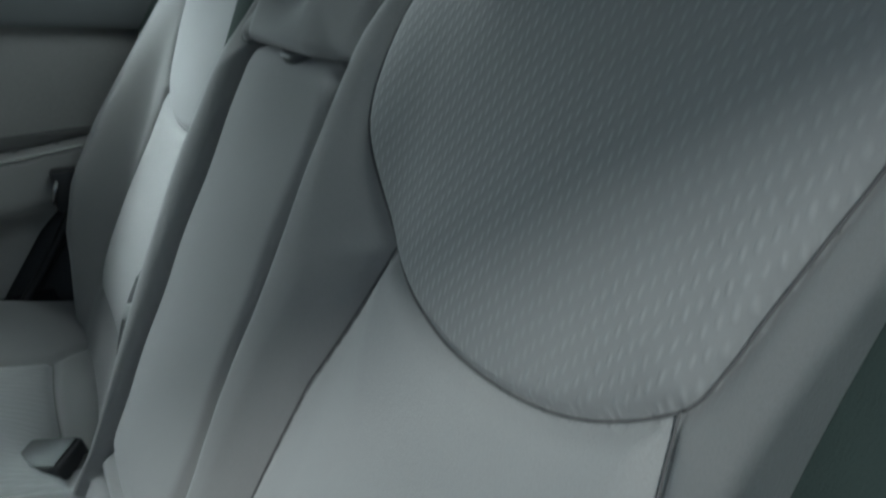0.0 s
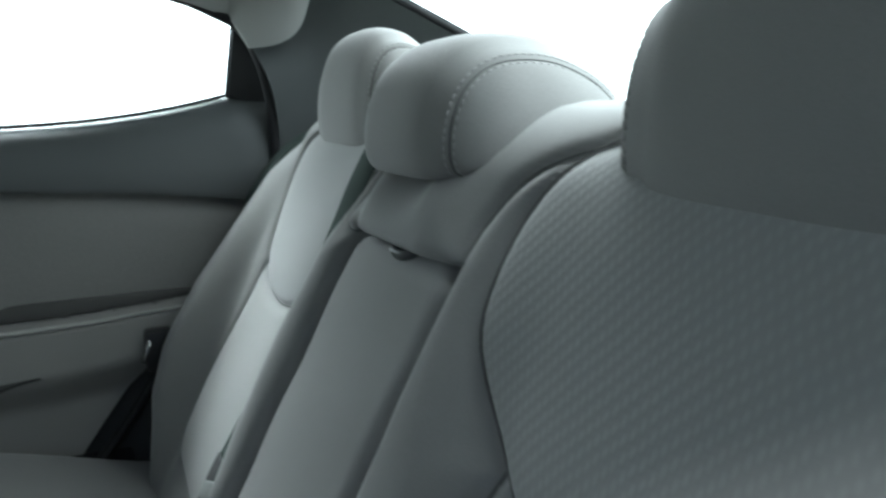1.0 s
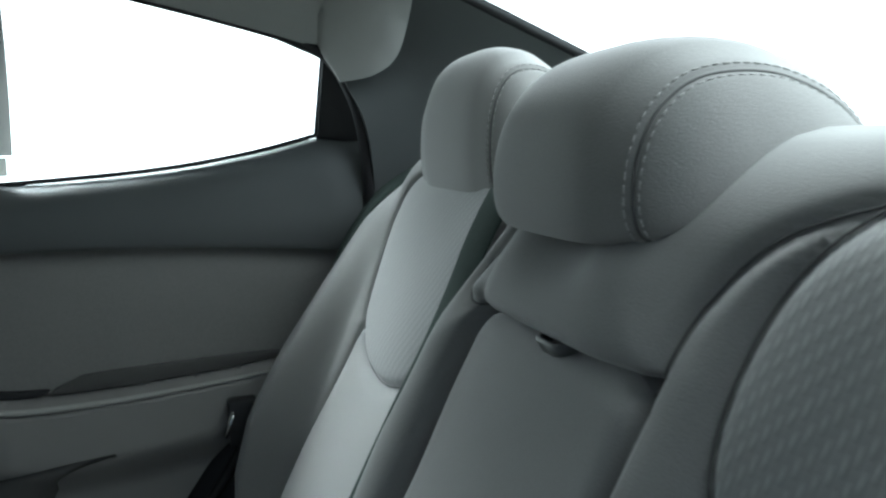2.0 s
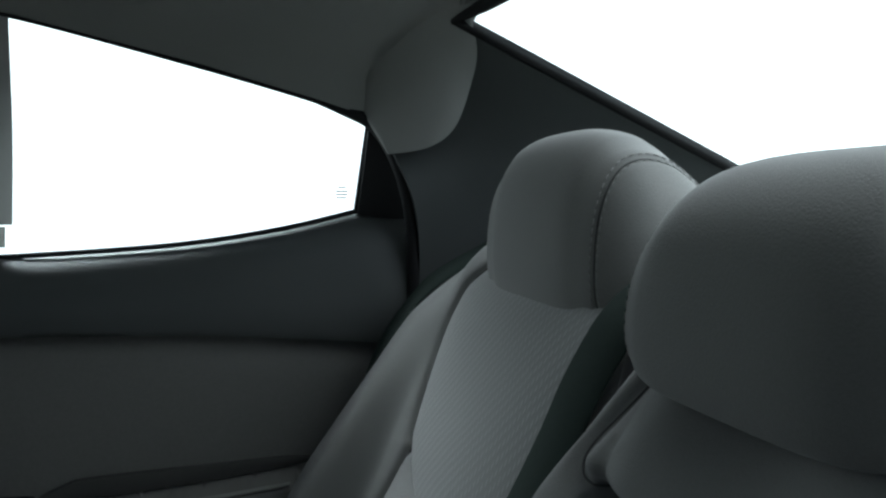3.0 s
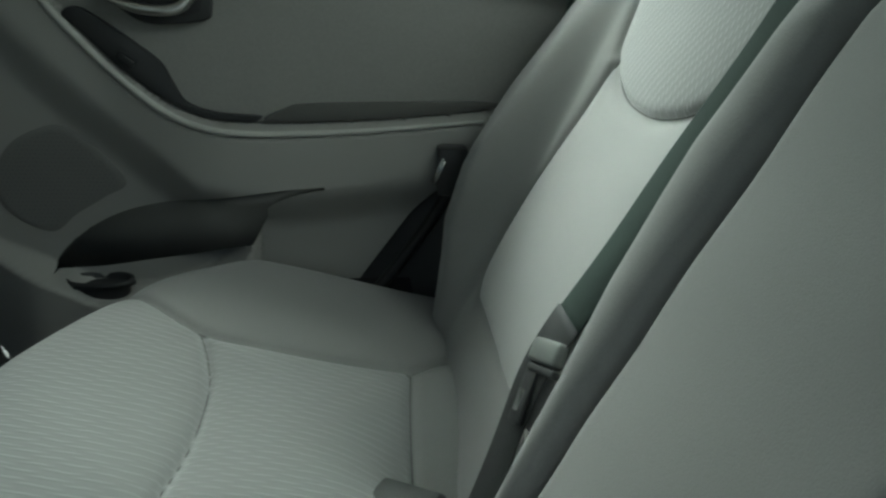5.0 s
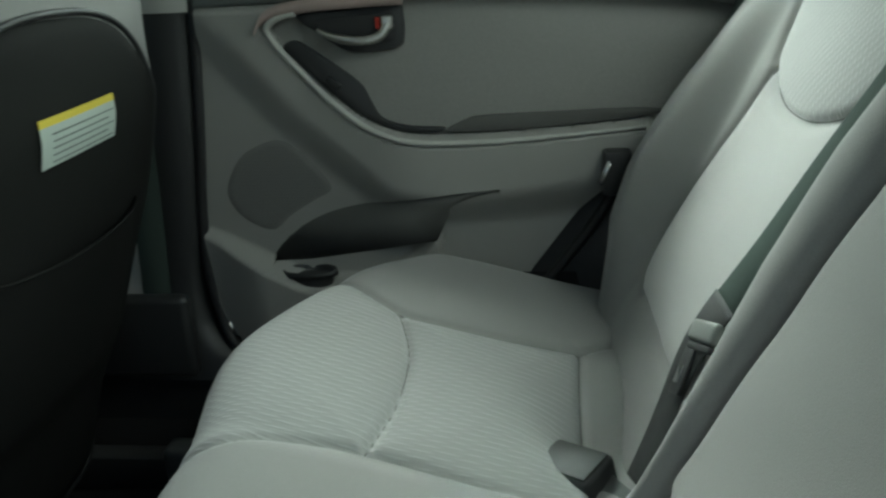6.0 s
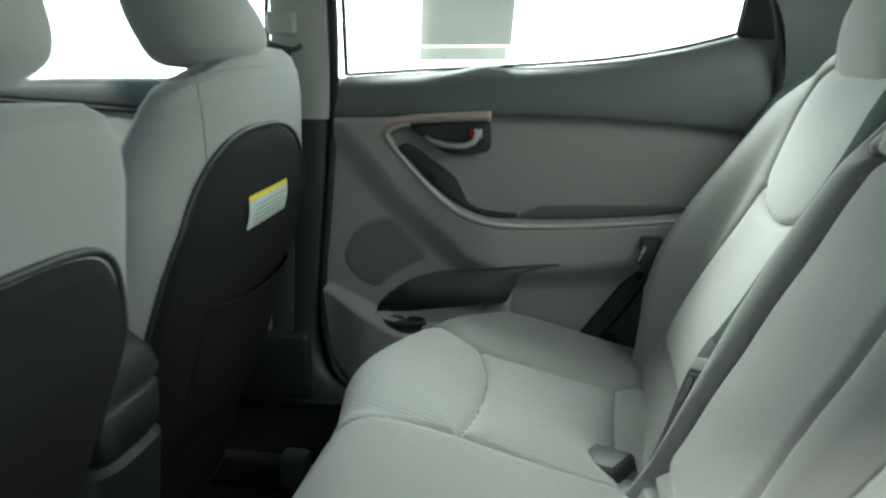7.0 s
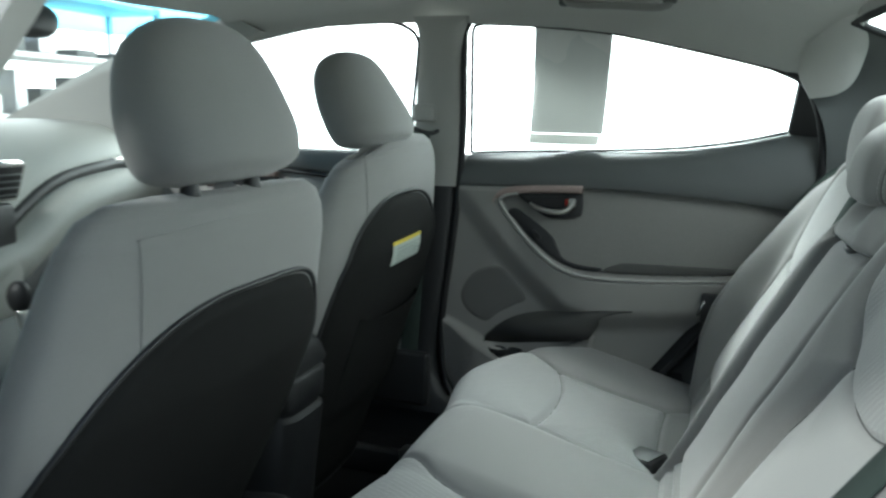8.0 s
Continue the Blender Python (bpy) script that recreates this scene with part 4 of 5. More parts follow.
        for k in range(5):
            card("print_line", -0.066, 0.056 - 0.012 * (k % 2), 0.650 + 0.007 * k, 0.6512 + 0.007 * k, 0.0136, TONGUE)
    # headrest: a pad that leans forward, its rear face flat and its lower edge rising to the rear
    secs = []
    HK = [0.0, 0.04, 0.12, 0.3, 0.5, 0.7, 0.84, 0.93, 0.98, 1.0]
    HF = [0.024, 0.046, 0.059, 0.067, 0.068, 0.063, 0.053, 0.038, 0.021, 0.002]
    HB = [0.028, 0.050, 0.063, 0.066, 0.061, 0.053, 0.044, 0.032, 0.018, 0.002]
    HW = [0.080, 0.112, 0.131, 0.137, 0.131, 0.118, 0.099, 0.075, 0.046, 0.006]
    HX = [0.0, -0.001, -0.003, -0.010, -0.020, -0.029, -0.033, -0.034, -0.034, -0.034]
    for k, cx, fr, bk, w in spline(list(zip(HK, HX, HF, HB, HW)), 4):
        ring = []
        for a in np.arange(48) * 2 * math.pi / 48:
            ca, sa = math.cos(a), math.sin(a)
            dx = (bk if ca > 0 else fr) * math.copysign(abs(ca) ** 0.8, ca)
            ring.append((head_x + lean * cx + dx, head_y + w * math.copysign(abs(sa) ** 0.8, sa), head_z + 0.190 * k + 0.24 * dx * (1 - k)))
        secs.append(ring)
    v, f = loft(secs)
    head = mesh_part("headrest", v, f, CLOTH, th, angle=70)
    for s in (-1, 1):
        v, f = tube([(head_x, head_y + s * 0.062, head_z + 0.03), (head_x - 0.004, head_y + s * 0.062, 0.86)], 0.006, 12)
        mesh_part("post", v, f, STEEL, head, "steel headrest post")
        bmc = bmesh.new()
        bmesh.ops.create_cone(bmc, cap_ends=True, segments=16, radius1=0.013, radius2=0.010, depth=0.014, matrix=Matrix.Translation((head_x - 0.004, head_y + s * 0.062, 0.905)))
        part("post_collar", bmc, BLACK, head)
    # cushion, base and rails
    secs = []
    for x, zt, w in ((-1.34, 0.30, 0.18), (-1.33, 0.37, 0.22), (-1.28, 0.405, 0.245), (-1.15, 0.40, 0.25), (-1.08, 0.375, 0.25), (-1.03, 0.36, 0.245), (-1.0, 0.34, 0.23), (-0.99, 0.28, 0.2)):
        ring = []
        for a in np.arange(36) * 2 * math.pi / 36:
            ca, sa = math.cos(a), math.sin(a)
            ring.append((x, w * math.copysign(abs(ca) ** 0.5, ca), 0.29 + (zt - 0.26 if sa > 0 else 0.07) * math.copysign(abs(sa) ** 0.6, sa)))
        secs.append(ring)
    v, f = loft(secs)
    mesh_part("seat_cushion", v, f, CLOTH, th, angle=60)
    part("seat_base", box((-1.28, -0.262, 0.11), (-1.0, 0.262, 0.335), 0.02), BLACK, th, "black seat side cover")
    for s in (-1, 1):
        part("seat_rail", box((-1.36, s * 0.19 - 0.02, 0.052), (-0.80, s * 0.19 + 0.02, 0.115), 0.008), BLACK, th)
        part("rail_cover", box((-0.83, s * 0.19 - 0.024, 0.05), (-0.775, s * 0.19 + 0.024, 0.13), 0.012, 3), TONGUE, th, "grey plastic rail end cover")
    part("recliner_cover", box((-0.95, 0.235, 0.22), (-0.78, 0.262, 0.36), 0.012, 3), BLACK, th)
    return th


front_seat((0.0, 0.355, 0.0), -0.750, 0.09, -0.811, 0.876, "pale grey cloth passenger seat with a charcoal back panel and notice", True, -0.010, lean=1.7, shoulder=0.022, droop=0.030)
front_seat((0.0, -0.315, -0.050), -0.705, 0.20, -0.716, 0.911, "pale grey cloth driver seat with a charcoal back panel", False, 0.004, 3.8)


# ---- far rear door ----
DY = 0.712
door = thing("rear_door", "closed rear door with grey trim, charcoal top and chrome handle", "car door")
UPPER = spline([(-0.440, 0.770), (-0.52, 0.768), (-0.60, 0.764), (-0.630, 0.753), (-0.634, 0.738), (-0.612, 0.708), (-0.562, 0.653), (-0.510, 0.610), (-0.462, 0.588), (-0.405, 0.579), (-0.30, 0.581), (-0.20, 0.588), (-0.085, 0.599)], 8)
LOWER = spline([(-0.722, 0.772), (-0.700, 0.748), (-0.652, 0.690), (-0.600, 0.632), (-0.558, 0.592), (-0.492, 0.536), (-0.455, 0.510), (-0.38, 0.499), (-0.284, 0.507), (-0.12, 0.530)], 8)
POD = spline([(-0.785, 0.440), (-0.754, 0.428), (-0.713, 0.408), (-0.656, 0.381), (-0.607, 0.357), (-0.552, 0.354), (-0.48, 0.374), (-0.43, 0.41), (-0.395, 0.455)], 8)
POCKET = np.concatenate([spline([(-0.668, 0.384), (-0.628, 0.428), (-0.565, 0.461), (-0.467, 0.482), (-0.40, 0.494), (-0.345, 0.501), (-0.290, 0.505), (-0.345, 0.491), (-0.376, 0.474), (-0.381, 0.453), (-0.403, 0.424), (-0.452, 0.404), (-0.527, 0.391), (-0.618, 0.378)], 6, closed=True)])
PANEL_POLY = np.concatenate([UPPER, [(0.2, 0.599), (0.2, 0.80), (-0.436, 0.80)]])
LOW_POLY = np.concatenate([LOWER, [(-0.1, 0.1), (-0.9, 0.1), (-0.9, 0.772)]])
POD_POLY = np.concatenate([POD, [(-0.395, 0.1), (-0.9, 0.1), (-0.9, 0.44)]])
dU, dL, dP = dense(UPPER, 0.003), dense(LOWER, 0.003), dense(POD, 0.003)


def door_height(q, dist):
    u, _ = nearest(q, dU)
    lw, _ = nearest(q, dL)
    pd, _ = nearest(q, dP)
    x, z = q[:, 0], q[:, 1]
    raised = np.where(inside(q, PANEL_POLY), 0, ss(0, 0.007, u))
    low = np.where(inside(q, LOW_POLY), ss(0, 0.065, lw), 0)
    pod = np.where(inside(q, POD_POLY), ss(0, 0.016, pd), 0)
    reach = 0.028 + 0.026 * ss(-0.60, -0.42, x)
    h = raised * reach * (1 - 0.7 * low)
    h = h + 0.050 * pod * low * (0.25 + 0.75 * ss(-0.79, -0.67, x))
    h = h * ss(0.779, 0.768, z)
    return np.stack([x, DY - h, z], 1)


rows = []
FX = lambda z: np.interp(z, [0.235, 0.29, 0.42, 0.60, 0.777], [-0.725, -0.765, -0.778, -0.760, -0.740])
RX = lambda z: np.interp(z, [0.235, 0.366, 0.457, 0.571, 0.66, 0.777], [-0.335, -0.250, -0.185, -0.085, 0.035, 0.06])
for z in np.linspace(0.235, 0.777, 100):
    rows.append(np.stack([np.linspace(RX(z), FX(z), 130), np.full(130, z)], 1))
quilt(np.array(rows), [UPPER, closed(POCKET)], [("cloth_panel", PANEL_POLY), ("door_trim", None)], door_height, 0.0056, door, [DOORCLOTH, TRIM], skirt=(0, 0.07, 0), drop=POCKET, fit_lines=True)
# pocket liner behind the opening
liner = []
rim_y = door_height(POCKET, None)[:, 1]
for k, dep in ((1.01, 0.0015), (0.985, 0.006), (0.95, 0.018), (0.6, 0.024), (0.05, 0.024)):
    c = POCKET.mean(0)
    liner.append([(c[0] + (p[0] - c[0]) * k, ry + dep if k > 0.99 else DY + dep - 0.004, c[1] + (p[1] - c[1]) * k) for p, ry in zip(POCKET, rim_y)])
v, f = loft(liner)
mesh_part("map_pocket", v, f, LINER, door, "dark recessed map pocket")
# cup holder ring and bowl at the front of the pocket
ringv = []
for r, dz in ((0.046, -0.006), (0.044, 0.004), (0.040, 0.002), (0.037, -0.02), (0.034, -0.03), (0.001, -0.031)):
    ringv.append([(-0.608 + r * math.cos(a), 0.684 + 0.50 * r * math.sin(a), 0.366 + dz) for a in np.arange(28) * 2 * math.pi / 28])
v, f = loft(ringv)
mesh_part("cup_holder", v, f, BLACK, door, "black round cup holder")
# speaker grille field: a round cover cut off along the sloping band
COVER = spline([(-0.735, 0.50), (-0.708, 0.549), (-0.666, 0.573), (-0.633, 0.576), (-0.598, 0.548), (-0.562, 0.500), (-0.592, 0.478), (-0.633, 0.453), (-0.665, 0.428), (-0.702, 0.440), (-0.728, 0.466)], 6, closed=True)
COVER_MID = np.array((-0.655, 0.505))
disc = []
for r in np.linspace(0.005, 1.0, 13):
    p = door_height(COVER_MID + (COVER - COVER_MID) * r, None)
    p[:, 1] -= 0.0018 if r < 0.97 else -0.001
    disc.append(p)
v, f = loft(disc, caps=False)
grille_base = mesh_part("speaker_cover", v, f, SPEAKER, door, "dark grey speaker cover")
holes_v, holes_f = [], []
for i in range(-13, 16):
    for j in range(-14, 14):
        px, pz = COVER_MID[0] + 0.0062 * (i + 0.5 * (j % 2)), COVER_MID[1] + 0.0054 * j
        if inside(COVER_MID + (np.array([[px, pz]]) - COVER_MID) / 0.86, COVER)[0]:
            n0 = len(holes_v)
            yy0 = float(door_height(np.array([[px, pz]]), None)[0, 1]) - 0.0030
            holes_v += [(px + 0.0011 * math.cos(a), yy0, pz + 0.0011 * math.sin(a)) for a in np.arange(6) * math.pi / 3]
            holes_f.append(tuple(n0 + k for k in range(6)))
mesh_part("speaker_grille", holes_v, holes_f, DARK, grille_base, "field of small dark speaker holes", smooth=False)
# charcoal top rail below the window
lowline = spline([(-0.742, DY, 0.771), (-0.6, DY, 0.776), (-0.44, DY, 0.779), (-0.295, DY, 0.776), (-0.167, DY, 0.771), (0.0, DY, 0.757), (0.058, DY, 0.748)], 10)
hi_x = np.linspace(-0.732, 0.066, len(lowline))
hi_z = np.interp(hi_x, WIN_LOW[:, 0], WIN_LOW[:, 2]) - 0.004 + np.where(hi_x > -0.004, (hi_x + 0.004) * -0.02, 0)
hi_y = np.interp(hi_x, WIN_LOW[:, 0], WIN_LOW[:, 1]) + 0.002
# hump over the handle shapes the sill line as window glare leaves it
hi_z = hi_z + 0.008 * np.exp(-((hi_x + 0.46) / 0.05) ** 2)
rail_rows = []
for k, (mz, my) in enumerate(((0.0, 0.006), (0.0, -0.016), (0.08, -0.022), (0.35, -0.024), (0.6, -0.026), (0.78, -0.024), (0.90, -0.016), (0.97, -0.004), (1.0, 0.008))):
    row = []
    for i in range(len(lowline)):
        ybase = lowline[i, 1] * (1 - mz) + hi_y[i] * mz
        xx = lowline[i, 0] * (1 - mz) + hi_x[i] * mz
        row.append((xx, ybase + my, lowline[i, 2] * (1 - mz) + hi_z[i] * mz))
    rail_rows.append(row)
wall_grid("top_rail", rail_rows, DARK, door, "charcoal soft rail below the window", thick=(0, 0.02, 0), angle=60)
# black triangle behind the glass
tri = [(-0.004, 0.919), (0.062, 0.908), (0.052, 0.955), (0.034, 1.0), (0.012, 1.032), (0.002, 1.022)]
bmt = slab(tri, 1, 0.690, 0.02, 0.003)
for vv in bmt.verts:
    vv.co.y += -0.38 * (vv.co.z - 0.92) + 0.018
part("corner_panel", bmt, BLACK, door, "black panel behind the side glass")
# glass and its black frame
gp = []
for k in np.linspace(0, 1, 9):
    row = []
    for u in np.linspace(0, 1, 41):
        a = WIN_LOW[min(int(round(u * (len(WIN_LOW) - 1))), len(WIN_LOW) - 1)]
        b = WIN_TOP[min(int(round(u * (len(WIN_TOP) - 1))), len(WIN_TOP) - 1)]
        row.append(a * (1 - k) + b * k + np.array((0, 0.006 + 0.008 * math.sin(math.pi * k), -0.01 * (1 - k) + 0.018 * k)))
    gp.append(row)
side_glass = wall_grid("side_glass", gp, GLASS, door, "tinted side window glass")
side_glass.visible_shadow = False
frame_line = np.concatenate([WIN_LOW[:1], WIN_TOP + np.array((0, -0.001, 0.006)), WIN_LOW[-1:]])
frame_line = np.concatenate([dense(frame_line[:2], 0.03)[:-1], frame_line[1:-2], dense(frame_line[-2:], 0.02)])
v, f = tube(frame_line + np.array((0, 0.003, 0.000)), 0.0045, 8)
mesh_part("window_frame", v, f, RUBBER, door, "black window channel")
v, f = tube(WIN_LOW + np.array((0, 0.004, 0.000)), 0.0035, 6)
mesh_part("glass_wiper", v, f, RUBBER, door)
# outer skin
skin = [[(x, 0.765 + 0.05 * math.sin(math.pi * k) , z0 * (1 - k) + 0.845 * k) for x, z0 in ((-0.80, 0.0), (-0.6, 0.0), (-0.4, 0.02), (-0.2, 0.25), (0.0, 0.5), (0.07, 0.6))] for k in np.linspace(0, 1, 9)]
wall_grid("outer_skin", skin, PAINT, door, "painted outer door skin", thick=(0, 0.004, 0))

def door_fittings(parent, dx):
    """Handle in its black cup, warm grey pull bar above it and the window switch below, dx further along the car."""
    def along(line):
        return [(p[0] + dx,) + tuple(p[1:]) for p in line]
    bezel = spline(along([(-0.592, 0.757), (-0.52, 0.764), (-0.448, 0.768), (-0.438, 0.755), (-0.438, 0.722), (-0.448, 0.709), (-0.500, 0.703), (-0.528, 0.708), (-0.556, 0.728)]), 6, closed=True)
    bz = part("handle_bezel", slab(bezel, 1, DY - 0.014, 0.02, 0.004), BLACK, parent, "black handle surround")
    cup = spline(along([(-0.568, 0.749), (-0.50, 0.756), (-0.452, 0.756), (-0.449, 0.726), (-0.462, 0.716), (-0.505, 0.713), (-0.535, 0.724)]), 6, closed=True)
    part("handle_cup", slab([(c[0], c[1]) for c in cup], 1, DY - 0.0155, 0.004, 0.001), RUBBER, bz)
    hl = spline(along([(-0.562, DY - 0.016, 0.738), (-0.545, DY - 0.022, 0.729), (-0.515, DY - 0.027, 0.722), (-0.485, DY - 0.027, 0.722), (-0.468, DY - 0.024, 0.729), (-0.460, DY - 0.02, 0.742)]), 6)
    v, f = tube(hl, np.interp(np.linspace(0, 1, len(hl)), [0, 0.3, 0.7, 1], [0.003, 0.0065, 0.007, 0.007]), 10)
    mesh_part("pull_handle", v, f, CHROME, bz, "satin chrome pull handle")
    part("handle_block", box((dx - 0.468, DY - 0.026, 0.735), (dx - 0.452, DY - 0.012, 0.754), 0.003), CHROME, bz)
    part("lock_marker", box((dx - 0.477, DY - 0.0195, 0.736), (dx - 0.470, DY - 0.013, 0.752), 0.001), RED, bz, "red lock marker")
    bar = spline(along([(-0.652, 0.738), (-0.638, 0.757), (-0.60, 0.768), (-0.52, 0.774), (-0.437, 0.777)]), 8)
    secs = [[(x + 0.2 * h, DY - 0.012 - dy, z + h) for dy, h in ((-0.01, -0.010), (0.014, -0.009), (0.020, -0.004), (0.020, 0.004), (0.014, 0.009), (-0.01, 0.010))] for x, z in bar]
    v, f = loft(secs)
    mesh_part("pull_bar", v, f, PULL, parent, "warm grey pull bar")
    # the narrow rear tail of this outline draws the shade behind the lip
    panel_line = spline(along([(-0.618, 0.712), (-0.600, 0.722), (-0.566, 0.702), (-0.510, 0.660), (-0.494, 0.632), (-0.478, 0.606), (-0.44, 0.593), (-0.385, 0.589), (-0.40, 0.582), (-0.455, 0.586), (-0.507, 0.611), (-0.556, 0.650), (-0.595, 0.690)]), 6, closed=True)
    swp = part("switch_panel", slab(panel_line, 1, DY - 0.010, 0.016, 0.004), BLACK, parent, "charcoal switch panel, its thin tail painting shade behind the lip")
    sw = part("window_switch", box((-0.012, -0.006, -0.006), (0.012, 0.006, 0.006), 0.003, 3), GLOSSY, swp, "black window switch")
    sw.matrix_basis = pose(dx - 0.547, DY - 0.013, 0.660, 0, 40, 0)


door_fittings(door, 0.0)
# grip insert above the armrest
GRIP = spline([(-0.378, 0.584), (-0.352, 0.600), (-0.322, 0.606), (-0.2, 0.610), (-0.085, 0.612), (-0.070, 0.604), (-0.2, 0.590), (-0.30, 0.584)], 6, closed=True)
part("grip_insert", slab(GRIP, 1, DY - 0.010, 0.014, 0.004), LINER, door, "charcoal grip insert")
# rounded lip along the armrest; its paler material paints the highlight from above
lip = door_height(UPPER[14:] + np.array((0, -0.004)), None)
lip[:, 1] = DY - (0.028 + 0.026 * ss(-0.60, -0.42, lip[:, 0])) + 0.001
lip = np.stack([np.convolve(np.pad(lip[:, i], 3, mode="edge"), np.ones(7) / 7, "valid") for i in range(3)], 1)
v, f = tube(lip, np.interp(np.arange(len(lip)), [0, 12, len(lip) - 20, len(lip) - 1], [0.004, 0.0052, 0.0045, 0.0025]), 10)
mesh_part("armrest_lip", v, f, PILLAR, door, "rounded armrest lip, paler to paint its highlight")
# latch and striker at the door edge
lat = part("latch", box((-0.155, 0.63, 0.50), (-0.115, 0.662, 0.565), 0.006), BLACK, door)
for k in range(2):
    v, f = tube([(-0.160, 0.622 + 0.012 * k, 0.520), (-0.148, 0.618 + 0.012 * k, 0.552)], 0.0028, 8)
    mesh_part("latch_bar", v, f, STEEL, lat, "bright steel latch bar")
# dark jamb behind the door edge
jamb = wall_grid("door_jamb", [[(x + dx, yj, z) for x, z in ((-0.40, 0.19), (-0.335, 0.235), (-0.25, 0.366), (-0.185, 0.457), (-0.085, 0.571), (0.02, 0.68), (0.06, 0.78))] for dx, yj in ((-0.02, 0.725), (0.04, 0.70), (0.12, 0.675), (0.25, 0.655))], BLACK, None, "black painted door jamb behind the rear door")
tagged(jamb, category="door jamb", kind="structure")

# printed sheets stuck on the outside of the glass
def sheet(name, x0, x1, z0, z1, mat, label, off=0.0125):
    g = []
    for z in np.linspace(z0, z1, 12):
        k = (z - 0.86) / 0.27
        row = []
        for x in np.linspace(x0, x1, 8):
            y = 0.735 - 0.38 * (z - 0.86) + off + 0.008 * math.sin(math.pi * min(max(k, 0), 1)) + 0.0015 * math.sin(40 * x + 30 * z)
            row.append((x + 0.10 * (z - 0.905), y, z))
        g.append(row)
    return wall_grid(name, g, mat, None, label, thick=(0, 0.0006, 0))


NOTICE = thin_paper("printed_notice", (0.36, 0.36, 0.35))
SLIP = thin_paper("paper_slip", (0.42, 0.42, 0.40))
tagged(sheet("window_notice", -0.578, -0.404, 0.905, 1.16, NOTICE, "large printed notice stuck outside the side window, seen from behind"), category="notice")
mark = thing("glass_mark", "small faint printed mark on the side window glass", "glass mark")
for k, (w, h) in enumerate(((0.010, 0.0), (0.015, 0.005), (0.015, 0.009), (0.012, 0.013))):
    p = [(-0.025 + sgn * w / 2, 0.7005 + 0.38 * h, 0.953 - h) for sgn in (-1, 1)]
    v, f = tube(p, 0.0009, 4)
    mesh_part("print_bar", v, f, PRINT, mark)
tagged(sheet("paper_strip", -0.580, -0.412, 0.878, 0.903, SLIP, "white paper strip under the window notice", 0.0145), category="paper")

# ---- far front door, seen past the seats ----
fd = thing("front_door", "closed front passenger door with grey trim, charcoal top and chrome handle", "car door")
rows = []
for k, (z, y) in enumerate(((0.25, 0.70), (0.45, 0.69), (0.56, 0.655), (0.60, 0.66), (0.62, 0.70), (0.70, 0.71), (0.790, 0.712))):
    rows.append([(x, y, z) for x in np.linspace(-1.72, -0.885, 12)])
wall_grid("door_trim", spline_rows(rows, 3), TRIM, fd, thick=(0, 0.03, 0))
rows = []
for k, y in ((0.0, 0.716), (0.03, 0.700), (0.2, 0.692), (0.7, 0.692), (0.9, 0.70), (1.0, 0.722), (0.99, 0.738)):
    rows.append([(x, y, (0.767 - 0.064 * (x + 0.885)) * (1 - k) + (0.846 - 0.01 * ss(-1.2, -1.7, x)) * k) for x in np.linspace(-1.72, -0.878, 14)])
wall_grid("top_rail", rows, DARK, fd, "charcoal soft rail below the window", thick=(0, 0.012, 0), angle=60)
# black tube painted in for the shadow gap below the rail
v, f = tube([(x, 0.700, 0.763 - 0.064 * (x + 0.885)) for x in np.linspace(-1.70, -0.89, 14)], 0.0055, 8)
mesh_part("rail_gap_shade", v, f, RUBBER, fd, "black strip that paints the shadow gap under the rail")
door_fittings(fd, -0.825)
fw_top = spline([(-1.62, 0.66, 1.03), (-1.45, 0.645, 1.082), (-1.278, 0.638, 1.115), (-1.101, 0.627, 1.144), (-0.95, 0.624, 1.151), (-0.889, 0.625, 1.150), (-0.848, 0.633, 1.130), (-0.836, 0.642, 1.105)], 8)
fw_low = np.stack([np.linspace(-1.70, -0.885, len(fw_top)), np.full(len(fw_top), 0.741), np.full(len(fw_top), 0.840)], 1)
g = wall_grid("side_glass", [fw_low * (1 - k) + fw_top * k + np.array((0, 0.006, 0)) for k in np.linspace(0, 1, 5)], GLASS, fd, "tinted side window glass")
g.visible_shadow = False
v, f = tube(np.concatenate([fw_top, dense([fw_top[-1], (-0.872, 0.70, 0.95), (-0.885, 0.741, 0.84)], 0.02)[1:]]) + np.array((0, 0.003, 0.005)), 0.0045, 8)
mesh_part("window_frame", v, f, RUBBER, fd, "black window channel")
wall_grid("outer_skin", [[(x, 0.77 + 0.05 * math.sin(math.pi * k), 0.0 * (1 - k) + 0.835 * k) for x in (-1.75, -1.3, -0.81)] for k in np.linspace(0, 1, 7)], PAINT, fd, "painted outer door skin", thick=(0, 0.004, 0))

# driver door on the near side, plain
dd = thing("driver_door", "closed driver door with grey trim and window glass", "car door")
wall_grid("door_trim", [[(x, -y, z) for x in np.linspace(-1.72, -0.885, 6)] for z, y in ((0.25, 0.70), (0.45, 0.69), (0.58, 0.655), (0.62, 0.70), (0.765, 0.712))], TRIM, dd, thick=(0, -0.03, 0))
wall_grid("top_rail", [[(x, -y, z) for x in np.linspace(-1.72, -0.878, 6)] for z, y in ((0.765, 0.716), (0.79, 0.692), (0.838, 0.70), (0.845, 0.738))], DARK, dd, thick=(0, -0.012, 0))
g = wall_grid("side_glass", [mirrored(fw_low * (1 - k) + fw_top * k, -1) for k in np.linspace(0, 1, 5)], GLASS, dd)
g.visible_shadow = False
